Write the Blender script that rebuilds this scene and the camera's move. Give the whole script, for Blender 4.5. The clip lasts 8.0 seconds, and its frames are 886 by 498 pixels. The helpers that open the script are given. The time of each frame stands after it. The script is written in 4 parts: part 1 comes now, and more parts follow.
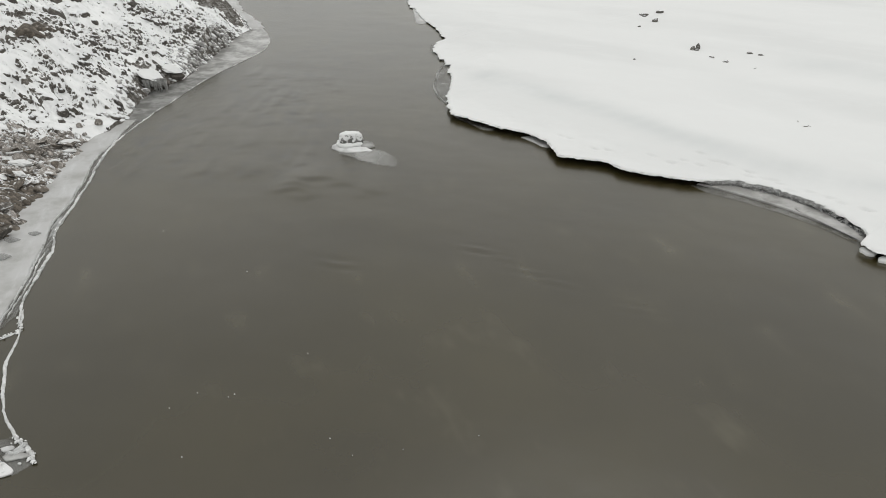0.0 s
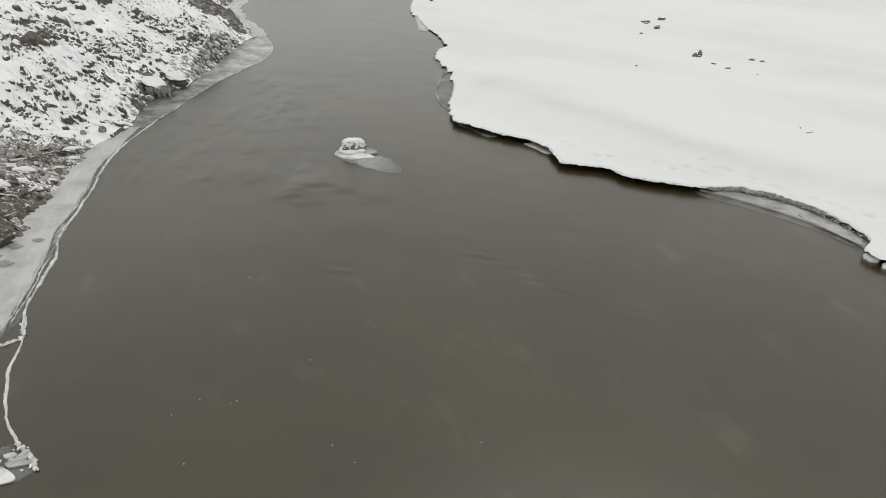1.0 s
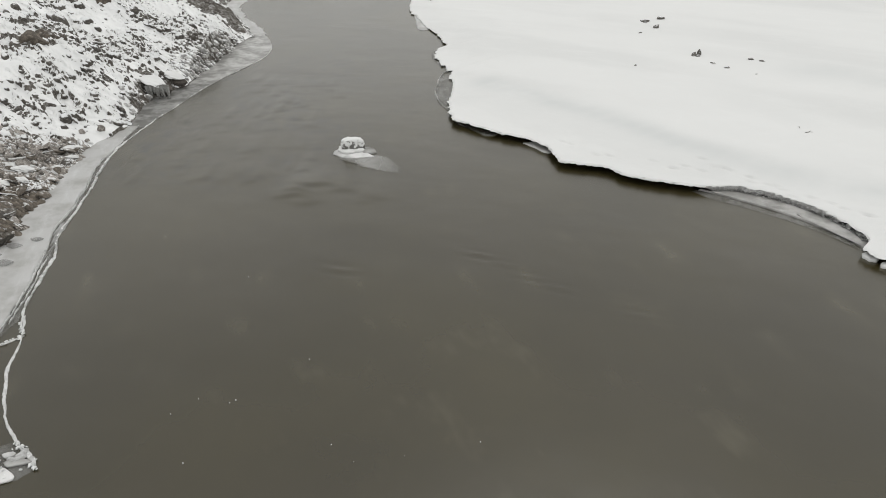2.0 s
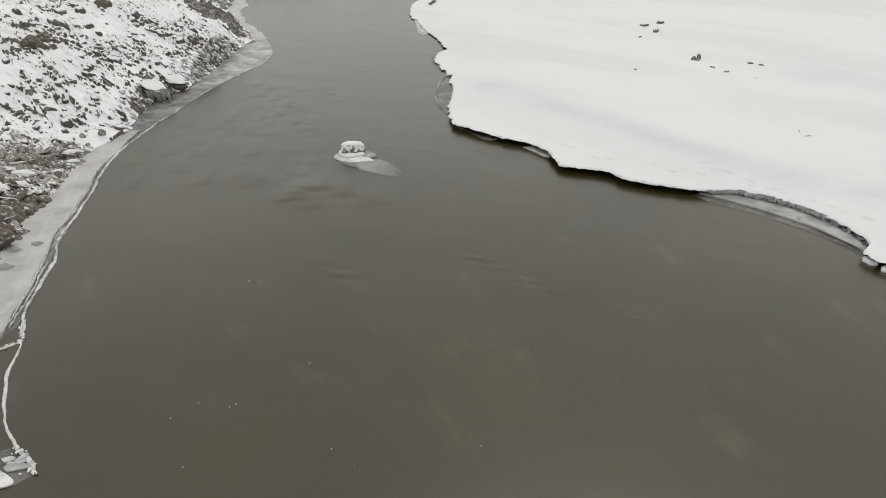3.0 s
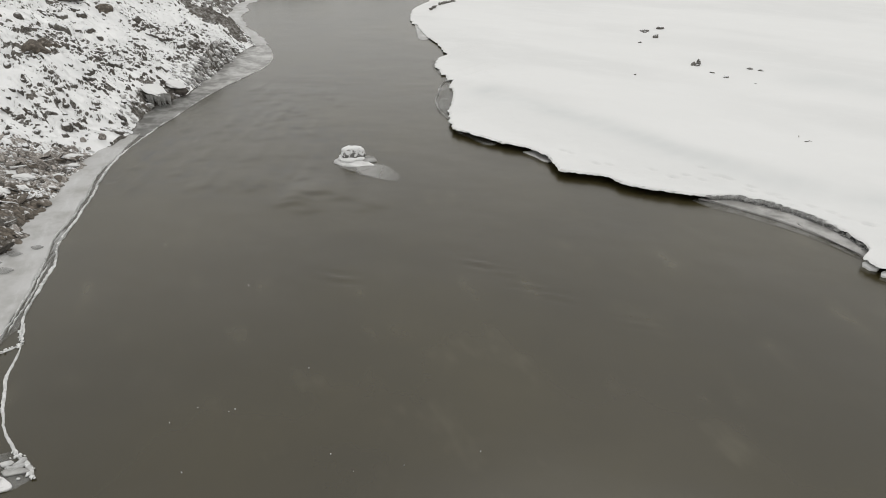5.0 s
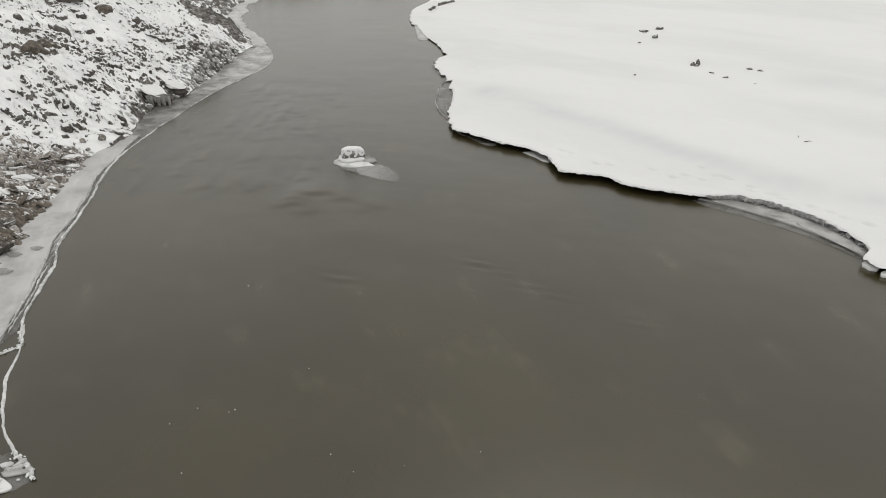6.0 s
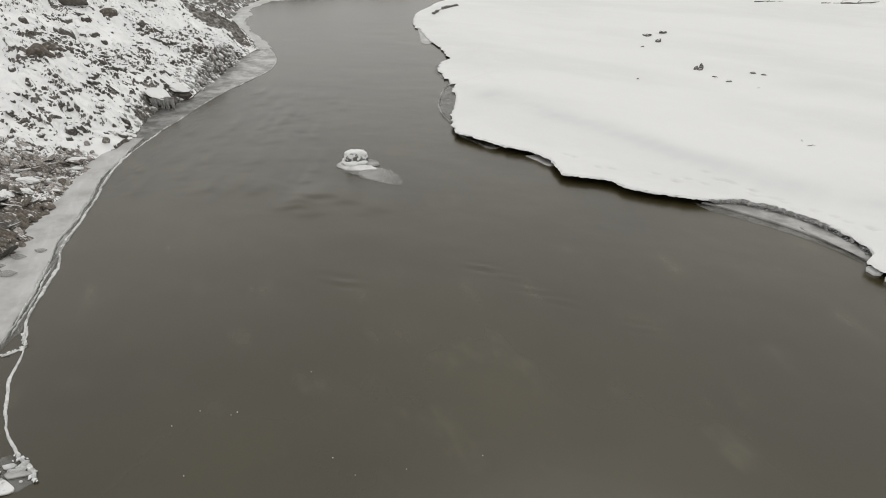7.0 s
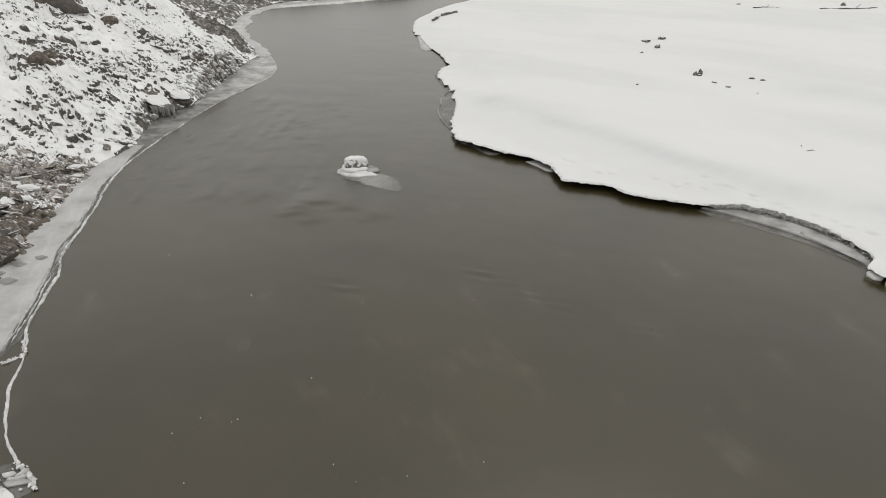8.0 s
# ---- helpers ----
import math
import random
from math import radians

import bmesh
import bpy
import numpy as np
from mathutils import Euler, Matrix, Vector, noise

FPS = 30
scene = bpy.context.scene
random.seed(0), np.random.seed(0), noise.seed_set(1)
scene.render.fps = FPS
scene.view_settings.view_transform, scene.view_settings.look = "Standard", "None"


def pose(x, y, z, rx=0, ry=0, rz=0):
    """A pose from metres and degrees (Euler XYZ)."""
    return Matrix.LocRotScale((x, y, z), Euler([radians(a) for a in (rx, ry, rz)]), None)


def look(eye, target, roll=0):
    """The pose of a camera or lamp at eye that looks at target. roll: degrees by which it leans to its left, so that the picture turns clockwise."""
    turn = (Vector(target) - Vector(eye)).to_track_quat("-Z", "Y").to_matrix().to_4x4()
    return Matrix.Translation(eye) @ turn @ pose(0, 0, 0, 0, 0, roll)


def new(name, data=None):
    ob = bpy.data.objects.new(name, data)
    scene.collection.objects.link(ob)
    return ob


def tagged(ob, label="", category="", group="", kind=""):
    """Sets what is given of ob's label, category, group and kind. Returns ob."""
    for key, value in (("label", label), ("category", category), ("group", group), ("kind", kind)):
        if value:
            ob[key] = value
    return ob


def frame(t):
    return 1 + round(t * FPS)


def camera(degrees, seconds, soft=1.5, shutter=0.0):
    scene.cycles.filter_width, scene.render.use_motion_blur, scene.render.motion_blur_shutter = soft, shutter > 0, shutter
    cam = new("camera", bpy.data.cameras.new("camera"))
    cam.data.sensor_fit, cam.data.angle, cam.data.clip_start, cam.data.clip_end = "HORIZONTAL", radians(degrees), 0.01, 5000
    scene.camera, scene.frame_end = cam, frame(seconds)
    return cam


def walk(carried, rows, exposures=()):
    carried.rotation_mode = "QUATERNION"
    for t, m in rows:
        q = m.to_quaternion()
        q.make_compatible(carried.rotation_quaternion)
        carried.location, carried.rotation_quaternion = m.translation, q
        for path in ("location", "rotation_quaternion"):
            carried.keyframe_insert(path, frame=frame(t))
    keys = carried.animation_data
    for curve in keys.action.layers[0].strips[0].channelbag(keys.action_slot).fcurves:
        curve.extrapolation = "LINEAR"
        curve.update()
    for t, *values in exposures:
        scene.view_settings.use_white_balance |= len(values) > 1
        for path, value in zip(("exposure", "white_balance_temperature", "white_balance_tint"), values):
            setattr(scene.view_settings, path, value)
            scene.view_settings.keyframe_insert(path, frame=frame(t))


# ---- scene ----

# ---- camera: it stands over the river and tilts slowly up ----
cam = camera(70.0, 8.0, soft=0.8)
EYE = (0.0, 0.0, 8.0)
PATH = [  # seconds, yaw, pitch, roll
    (0.0, 0.000, -31.000, 0.000),
    (0.5, 0.115, -30.776, 0.077),
    (1.0, 0.179, -30.423, 0.131),
    (1.5, 0.125, -30.501, 0.061),
    (3.0, 0.120, -30.139, 0.121),
    (3.5, -0.011, -29.814, -0.104),
    (4.0, 0.087, -29.909, 0.025),
    (4.5, 0.162, -29.745, 0.014),
    (6.0, 0.121, -29.675, 0.067),
    (6.5, -0.006, -29.428, 0.004),
    (7.0, 0.412, -29.376, 0.047),
    (7.5, 0.395, -29.284, 0.030),
    (8.0, 0.353, -28.835, 0.213),
]
walk(cam, [(t, pose(*EYE, 90 + pitch, roll, yaw)) for t, yaw, pitch, roll in PATH],
     exposures=[(0.0, 0.02, 6570, 8.6), (1.5, 0.01, 6590, 9.0), (4.0, 0.0, 6630, 9.8), (6.5, -0.01, 6650, 10.1), (8.0, -0.04, 6660, 10.3)])

# ---- overcast winter sky and a very soft sun ----
world = bpy.data.worlds.new("overcast_sky")
scene.world = world
world.use_nodes = True
wn, wl = world.node_tree.nodes, world.node_tree.links
sky = wn.new("ShaderNodeTexSky")
sky.sky_type, sky.sun_disc = "NISHITA", False
sky.sun_elevation, sky.sun_rotation = radians(70), radians(25)
sky.air_density, sky.dust_density, sky.ozone_density = 1.0, 4.0, 1.0
grey = wn.new("ShaderNodeHueSaturation")
grey.inputs["Saturation"].default_value = 0.10
wl.new(sky.outputs["Color"], grey.inputs["Color"])
cloud = wn.new("ShaderNodeMix")  # an even layer of cloud over most of the sky
cloud.data_type = "RGBA"
cloud.inputs["Factor"].default_value = 0.78
height = wn.new("ShaderNodeSeparateXYZ")  # the layer is lighter towards the misty horizon
wl.new(wn.new("ShaderNodeTexCoord").outputs["Generated"], height.inputs[0])
lift = wn.new("ShaderNodeMapRange")
lift.interpolation_type = "SMOOTHSTEP"
wl.new(height.outputs["Z"], lift.inputs["Value"])
layer = wn.new("ShaderNodeMix")
layer.data_type = "RGBA"
layer.inputs[6].default_value, layer.inputs[7].default_value = (8.6, 8.65, 8.55, 1.0), (6.1, 6.15, 6.15, 1.0)
wl.new(lift.outputs["Result"], layer.inputs["Factor"])
wl.new(layer.outputs[2], cloud.inputs[7])
wl.new(grey.outputs["Color"], cloud.inputs[6])
wl.new(cloud.outputs[2], wn["Background"].inputs["Color"])
wn["Background"].inputs["Strength"].default_value = 0.13
sun_data = bpy.data.lights.new("sun", "SUN")
sun_data.energy, sun_data.angle, sun_data.color = 0.4, radians(30), (1.0, 0.985, 0.96)
sun = new("sun", sun_data)
sun.matrix_world = look((7, 15, 45), (0, 0, 0))


# ---- noise, grids and meshes ----
def hash2(ix, iy, seed):
    h = (ix.astype(np.int64) * 374761393 + iy.astype(np.int64) * 668265263 + seed * 974634721) & 0xFFFFFFFF
    h = ((h ^ (h >> 13)) * 1274126177) & 0xFFFFFFFF
    return ((h ^ (h >> 16)) & 0xFFFF) / 65535.0


def vnoise(x, y, seed=0):
    """Smooth noise from -1 to 1 on arrays."""
    x, y = np.broadcast_arrays(np.asarray(x, float), np.asarray(y, float))
    ix, iy = np.floor(x), np.floor(y)
    fx, fy = x - ix, y - iy
    fx, fy = fx ** 3 * (fx * (fx * 6 - 15) + 10), fy ** 3 * (fy * (fy * 6 - 15) + 10)
    a, b = hash2(ix, iy, seed), hash2(ix + 1, iy, seed)
    c, d = hash2(ix, iy + 1, seed), hash2(ix + 1, iy + 1, seed)
    return 2 * ((a + (b - a) * fx) * (1 - fy) + (c + (d - c) * fx) * fy) - 1


def fnoise(x, y, seed=0, octaves=4, gain=0.5):
    x, y = np.asarray(x, float), np.asarray(y, float)
    total, amp = 0, 1.0
    for k in range(octaves):
        turn = 0.6 * k
        u, v = x * math.cos(turn) - y * math.sin(turn), x * math.sin(turn) + y * math.cos(turn)
        total = total + amp * vnoise(u * 2 ** k, v * 2 ** k, seed + 17 * k)
        amp *= gain
    return total


def ramp(a, b, x):
    k = np.clip((np.asarray(x, float) - a) / (b - a), 0, 1)
    return k * k * (3 - 2 * k)


def spline(points, step):
    """A smooth line through points, sampled about every step metres."""
    p = np.array(points, float)
    p = np.vstack([2 * p[0] - p[1], p, 2 * p[-1] - p[-2]])
    out = []
    for i in range(1, len(p) - 2):
        n = max(2, int(np.linalg.norm(p[i + 1] - p[i]) / step))
        t = np.linspace(0, 1, n, endpoint=False)[:, None]
        a, b, c, d = p[i - 1], p[i], p[i + 1], p[i + 2]
        out.append(0.5 * (2 * b + (c - a) * t + (2 * a - 5 * b + 4 * c - d) * t ** 2 + (3 * b - a - 3 * c + d) * t ** 3))
    return np.vstack(out + [p[-2:-1]])


def mesh_from(name, verts, faces, material, smooth=True):
    me = bpy.data.meshes.new(name)
    me.from_pydata([tuple(v) for v in verts], [], [tuple(f) for f in faces])
    me.materials.append(material)
    if smooth:
        me.shade_smooth()
    me.update()
    return me


def grid_mesh(name, X, Y, Z, material, flip=False):
    """A sheet from three arrays of the same rows and columns."""
    r, c = X.shape
    co = np.stack([X, Y, Z], -1).reshape(-1, 3).astype(np.float32)
    i = np.arange(r * c).reshape(r, c)
    q = np.stack([i[:-1, :-1], i[:-1, 1:], i[1:, 1:], i[1:, :-1]], -1).reshape(-1, 4)
    if flip:
        q = q[:, ::-1]
    me = bpy.data.meshes.new(name)
    me.vertices.add(len(co))
    me.vertices.foreach_set("co", co.ravel())
    me.loops.add(q.size)
    me.loops.foreach_set("vertex_index", q.ravel().astype(np.int32))
    me.polygons.add(len(q))
    me.polygons.foreach_set("loop_start", np.arange(0, q.size, 4, dtype=np.int32))
    me.update(calc_edges=True)
    me.shade_smooth()
    me.materials.append(material)
    return me


def attribute(me, name, values):
    me.attributes.new(name, "FLOAT", "POINT").data.foreach_set("value", np.asarray(values, np.float32).ravel())


def part(name, me, parent, label=""):
    ob = new(name, me)
    ob.parent = parent
    return tagged(ob, label)


def steps(*runs):
    """Growing rows of numbers: (start, end, count) each."""
    return np.unique(np.concatenate([np.linspace(a, b, n) for a, b, n in runs]).round(4))


# ---- materials ----
class Mat:
    """A node material with short calls."""

    def __init__(self, name):
        self.m = bpy.data.materials.new(name)
        self.m.use_nodes = True
        self.n, self.l = self.m.node_tree.nodes, self.m.node_tree.links
        self.bsdf = self.n["Principled BSDF"]
        self.co = self.n.new("ShaderNodeTexCoord").outputs["Object"]

    def put(self, socket, value):
        if hasattr(value, "is_linked"):
            self.l.new(value, socket)
        else:
            socket.default_value = value

    def world(self):
        return self.n.new("ShaderNodeNewGeometry").outputs["Position"]

    def noise(self, scale, detail=4, rough=0.55, co=None, stretch=None):
        tex = self.n.new("ShaderNodeTexNoise")
        tex.inputs["Scale"].default_value, tex.inputs["Detail"].default_value = scale, detail
        tex.inputs["Roughness"].default_value = rough
        src = co or self.co
        if stretch:
            mp = self.n.new("ShaderNodeMapping")
            mp.vector_type = "TEXTURE"  # turned by the fourth number, then stretched along the turned axes
            mp.inputs["Scale"].default_value = [1 / k for k in stretch[:3]]
            mp.inputs["Rotation"].default_value = (0, 0, radians(stretch[3]))
            self.l.new(src, mp.inputs["Vector"])
            src = mp.outputs["Vector"]
        self.l.new(src, tex.inputs["Vector"])
        return tex.outputs["Fac"]

    def range(self, value, a, b, lo=0.0, hi=1.0):
        mr = self.n.new("ShaderNodeMapRange")
        mr.interpolation_type = "SMOOTHSTEP"
        for i, v in enumerate((value, a, b, lo, hi)):
            self.put(mr.inputs[i], v)
        return mr.outputs["Result"]

    def math(self, op, a, b=0.0):
        node = self.n.new("ShaderNodeMath")
        node.operation = op
        self.put(node.inputs[0], a), self.put(node.inputs[1], b)
        return node.outputs[0]

    def mix(self, fac, a, b):
        node = self.n.new("ShaderNodeMix")
        node.data_type = "RGBA"
        self.put(node.inputs["Factor"], fac)
        for key, v in ((6, a), (7, b)):
            self.put(node.inputs[key], v if hasattr(v, "is_linked") else (*v, 1.0))
        return node.outputs[2]

    def attr(self, name):
        node = self.n.new("ShaderNodeAttribute")
        node.attribute_name = name
        return node.outputs["Fac"]

    def up(self):
        sep = self.n.new("ShaderNodeSeparateXYZ")
        self.l.new(self.n.new("ShaderNodeNewGeometry").outputs["Normal"], sep.inputs[0])
        return sep.outputs["Z"]

    def rand(self):
        whole = self.n.new("ShaderNodeObjectInfo").outputs["Random"]
        island = self.n.new("ShaderNodeNewGeometry").outputs["Random Per Island"]
        return self.math("FRACT", self.math("ADD", whole, island))

    def bump(self, *layers):
        """layers: (height, strength, distance)"""
        last = None
        for height, strength, distance in layers:
            node = self.n.new("ShaderNodeBump")
            node.inputs["Strength"].default_value, node.inputs["Distance"].default_value = strength, distance
            self.l.new(height, node.inputs["Height"])
            if last:
                self.l.new(last, node.inputs["Normal"])
            last = node.outputs["Normal"]
        self.l.new(last, self.bsdf.inputs["Normal"])

    def set(self, color=None, rough=None, **more):
        if color is not None:
            self.put(self.bsdf.inputs["Base Color"], color if hasattr(color, "is_linked") else (*color, 1.0))
        if rough is not None:
            self.put(self.bsdf.inputs["Roughness"], rough)
        for key, v in more.items():
            self.put(self.bsdf.inputs[key.replace("_", " ").title().replace("Ior", "IOR")], v)
        return self


def snow_material():
    m = Mat("snow")
    broad = m.range(m.noise(0.12, 3, 0.5, stretch=(0.4, 1.3, 1, -40)), 0.36, 0.58)
    tone = m.mix(broad, (0.680, 0.686, 0.680), (0.73, 0.735, 0.728))
    crust = m.range(m.noise(0.6, 5, 0.6, stretch=(0.6, 1.2, 1, -40)), 0.45, 0.75)
    tone = m.mix(m.math("MULTIPLY", crust, 0.35), tone, (0.77, 0.775, 0.77))
    # shaded side of the drifts, mixed in as a greyer snow colour
    m.set(m.mix(m.attr("drift_shade"), tone, (0.595, 0.612, 0.610)), 0.85)
    m.bump((m.noise(2.2, 4), 0.10, 0.05), (m.noise(14, 5, 0.6), 0.25, 0.010))
    return m.m


def bank_material():
    """Snow lying on clods of dark earth: it holds on flat faces and slides off steep ones."""
    m = Mat("snowy_earth")
    bare, up = m.attr("bare"), m.up()
    ragged = m.math("ADD", m.noise(6.0, 8, 0.75), m.math("MULTIPLY", m.math("SUBTRACT", m.noise(17, 4, 0.7), 0.5), 0.42))
    hold = m.math("ADD", up, m.math("MULTIPLY", m.math("SUBTRACT", ragged, 0.5), 0.62))
    need = m.math("ADD", 0.55, m.math("MULTIPLY", bare, 0.62))
    cover = m.range(m.math("SUBTRACT", hold, need), -0.02, 0.03)
    soil = m.mix(m.range(m.noise(1.1, 4), 0.35, 0.65), (0.040, 0.033, 0.026), (0.092, 0.081, 0.067))
    soil = m.mix(m.range(m.noise(9, 5, 0.7), 0.42, 0.70), soil, (0.26, 0.25, 0.235))
    rime = m.math("MULTIPLY", m.range(m.noise(3.2, 6, 0.7), 0.48, 0.62), m.range(up, 0.5, 0.95))
    soil = m.mix(m.math("MULTIPLY", rime, 0.75), soil, (0.42, 0.42, 0.41))
    snow = m.mix(m.range(m.noise(0.8, 4), 0.35, 0.7), (0.77, 0.775, 0.775), (0.84, 0.845, 0.84))
    m.set(m.mix(cover, soil, snow), 0.88)
    m.bump((m.noise(5, 6, 0.65), 0.40, 0.05), (m.noise(26, 4, 0.6), 0.4, 0.012))
    return m.m


def stone_material(name, dark, light, frost):
    m = Mat(name)
    tone = m.mix(m.rand(), dark, light)
    tone = m.mix(m.range(m.noise(6, 5, 0.7), 0.42, 0.72), tone, tuple(min(1, 1.9 * c) for c in light))
    hold = m.math("ADD", m.up(), m.math("MULTIPLY", m.math("SUBTRACT", m.noise(5, 5, 0.65), 0.5), 0.8))
    hold = m.math("ADD", hold, m.math("MULTIPLY", m.math("SUBTRACT", m.noise(0.9, 2, 0.5, m.world()), 0.5), 0.9))
    m.set(m.mix(m.range(hold, frost - 0.10, frost + 0.12), tone, (0.80, 0.81, 0.815)), 0.85)
    m.bump((m.noise(7, 6, 0.65), 0.7, 0.05), (m.noise(35, 3), 0.4, 0.01))
    return m.m


def rimed_stone_material():
    """Dark wet rock under a broken coat of rime."""
    m = Mat("rimed_stone")
    coat = m.math("ADD", m.math("MULTIPLY", m.up(), 0.24), m.noise(5.0, 4, 0.65))
    stone = m.mix(m.noise(12, 4), (0.07, 0.068, 0.064), (0.20, 0.195, 0.185))
    m.set(m.mix(m.range(coat, 0.50, 0.60), stone, (0.74, 0.745, 0.74)), 0.7)
    m.bump((m.noise(9, 5), 0.6, 0.04))
    return m.m


def frosted_ice_material():
    m = Mat("frosted_ice")
    stains = m.range(m.noise(0.9, 5, 0.6), 0.40, 0.72)
    streak = m.range(m.noise(1.1, 6, 0.65, stretch=(1.8, 0.5, 1, 20)), 0.46, 0.74)
    tone = m.mix(stains, (0.46, 0.46, 0.455), (0.31, 0.305, 0.29))
    m.set(m.mix(m.math("MULTIPLY", streak, 0.5), tone, (0.66, 0.67, 0.675)), 0.5)
    m.bump((m.noise(3, 5), 0.3, 0.03), (m.noise(22, 4), 0.3, 0.008))
    return m.m


def clear_ice_material():
    m = Mat("thin_ice")
    streak = m.range(m.noise(1.3, 6, 0.7, stretch=(3.5, 0.5, 1, 14)), 0.42, 0.68)
    m.set(m.mix(streak, (0.20, 0.198, 0.188), (0.46, 0.465, 0.46)), m.range(streak, 0, 1, 0.12, 0.5),
          alpha=m.range(streak, 0, 1, 0.30, 0.75), ior=1.31)
    m.bump((m.noise(2.5, 5), 0.2, 0.02))
    return m.m


def grey_ice_material(name, dark, light, alpha):
    m = Mat(name)
    veil = m.range(m.noise(1.1, 6, 0.62), 0.36, 0.66)
    m.set(m.mix(veil, dark, light), 0.3, alpha=m.range(veil, 0, 1, alpha - 0.25, alpha), ior=1.31)
    m.bump((m.noise(4, 5), 0.2, 0.02))
    return m.m


def sunken_ice_material(name, veil):
    """A tongue of ice that thins out downstream."""
    m = Mat(name)
    sep = m.n.new("ShaderNodeSeparateXYZ")
    m.l.new(m.co, sep.inputs[0])
    thick = m.math("ADD", m.range(sep.outputs["X"], 0.2, 1.85, 0.80, 0.22), m.math("MULTIPLY", m.math("SUBTRACT", m.noise(3, 4), 0.5), 0.25))
    m.set(m.mix(m.noise(1.5, 3), (0.42, 0.42, 0.405), (0.54, 0.54, 0.525)), 0.3, alpha=m.math("MULTIPLY", m.math("MULTIPLY", thick, veil), m.range(m.attr("rim"), 0.99, 0.66)), ior=1.31)
    return m.m


def rim_material():
    m = Mat("white_ice")
    m.set(m.mix(m.range(m.noise(7, 4), 0.35, 0.7), (0.74, 0.745, 0.745), (0.50, 0.50, 0.49)), 0.6)
    m.bump((m.noise(14, 6, 0.65), 0.9, 0.04))
    return m.m


def river_material():
    """Muddy, slowly flowing water: silt below, a clear glossy skin above."""
    m = Mat("river_water")
    pos = m.world()
    silt = m.range(m.noise(0.16, 4, 0.55, pos), 0.32, 0.68)
    tone = m.mix(silt, (0.0285, 0.0231, 0.0080), (0.0432, 0.0356, 0.0135))
    grey = m.range(m.noise(0.24, 4, 0.55, pos, (1.0, 0.8, 1, -25)), 0.45, 0.68)
    tone = m.mix(m.math("MULTIPLY", grey, 0.7), tone, (0.0375, 0.0310, 0.0148))
    cloud = m.range(m.noise(0.75, 3, 0.5, pos, (1.6, 0.8, 1, 20)), 0.55, 0.92)
    tone = m.mix(m.math("MULTIPLY", cloud, 0.65), tone, (0.092, 0.082, 0.050))
    # dark reflections of bank and ripples, painted into the water colour as dabs
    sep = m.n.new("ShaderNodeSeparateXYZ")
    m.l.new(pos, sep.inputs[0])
    left_far = m.math("MULTIPLY", m.range(sep.outputs["X"], -0.5, -5.0), m.range(sep.outputs["Y"], 15, 21))
    dabs = m.math("MULTIPLY", m.range(m.noise(0.3, 2, 0.5, pos, (1.0, 0.7, 1, 8)), 0.34, 0.56), left_far)
    # clear is the mask of these painted dark dabs
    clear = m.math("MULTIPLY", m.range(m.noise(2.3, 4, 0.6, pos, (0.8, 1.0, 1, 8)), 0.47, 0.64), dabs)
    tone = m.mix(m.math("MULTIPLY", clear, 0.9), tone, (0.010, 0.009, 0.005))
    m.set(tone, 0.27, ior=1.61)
    m.bump((m.noise(0.5, 2, 0.5, pos, (1.1, 0.6, 1, 8)), 0.09, 0.09), (m.noise(1.5, 3, 0.5, pos, (1.0, 0.9, 1, 8)), 0.08, 0.06), (m.noise(7, 3, 0.5, pos, (0.8, 1.0, 1, -6)), 0.03, 0.02))
    return m.m


def wet_ice_material():
    m = Mat("wet_muddy_ice")
    m.set(m.mix(m.range(m.noise(5, 5), 0.35, 0.7), (0.07, 0.067, 0.06), (0.20, 0.195, 0.185)), 0.35)
    m.bump((m.noise(8, 5), 0.6, 0.04))
    return m.m


def crumb_material():
    m = Mat("ice_crumbs")
    m.set(m.mix(m.rand(), (0.62, 0.625, 0.62), (0.80, 0.805, 0.80)), 0.6)
    return m.m


def crumbled_material():
    """Broken grey snow, rough all over."""
    m = Mat("crumbled_snow")
    m.set(m.mix(m.range(m.noise(9, 5, 0.7), 0.36, 0.66), (0.36, 0.355, 0.35), (0.70, 0.70, 0.695)), 0.85)
    m.bump((m.noise(10, 5, 0.7), 1.0, 0.10), (m.noise(40, 4), 0.6, 0.02))
    return m.m


SNOW, BANK, WET_ICE = snow_material(), bank_material(), wet_ice_material()
CLOD = stone_material("frozen_earth", (0.034, 0.030, 0.026), (0.095, 0.087, 0.076), 0.76)
STONE = stone_material("grey_stone", (0.075, 0.066, 0.056), (0.29, 0.268, 0.245), 0.97)
FROST_ICE, THIN_ICE, RIM, RIVER = frosted_ice_material(), clear_ice_material(), rim_material(), river_material()
CRUMBLED, CRUMB = crumbled_material(), crumb_material()
WET_SHEET = grey_ice_material("wet_sheet_ice", (0.22, 0.218, 0.208), (0.38, 0.38, 0.37), 0.85)
STONE_WET = rimed_stone_material()
BROWN_STONE = stone_material("brown_stone", (0.058, 0.049, 0.038), (0.115, 0.098, 0.080), 1.14)
DARK_STONE = stone_material("dark_stone", (0.042, 0.038, 0.033), (0.085, 0.077, 0.067), 1.05)
OUTCROP = stone_material("brown_rock", (0.06, 0.052, 0.045), (0.085, 0.075, 0.066), 1.3)
GREY_ICE = grey_ice_material("grey_ice", (0.26, 0.255, 0.24), (0.42, 0.42, 0.41), 0.85)
APRON_ICE = grey_ice_material("apron_ice", (0.34, 0.335, 0.32), (0.50, 0.50, 0.49), 0.95)
SHELF_ICE = grey_ice_material("shelf_ice", (0.36, 0.355, 0.34), (0.47, 0.465, 0.455), 0.98)
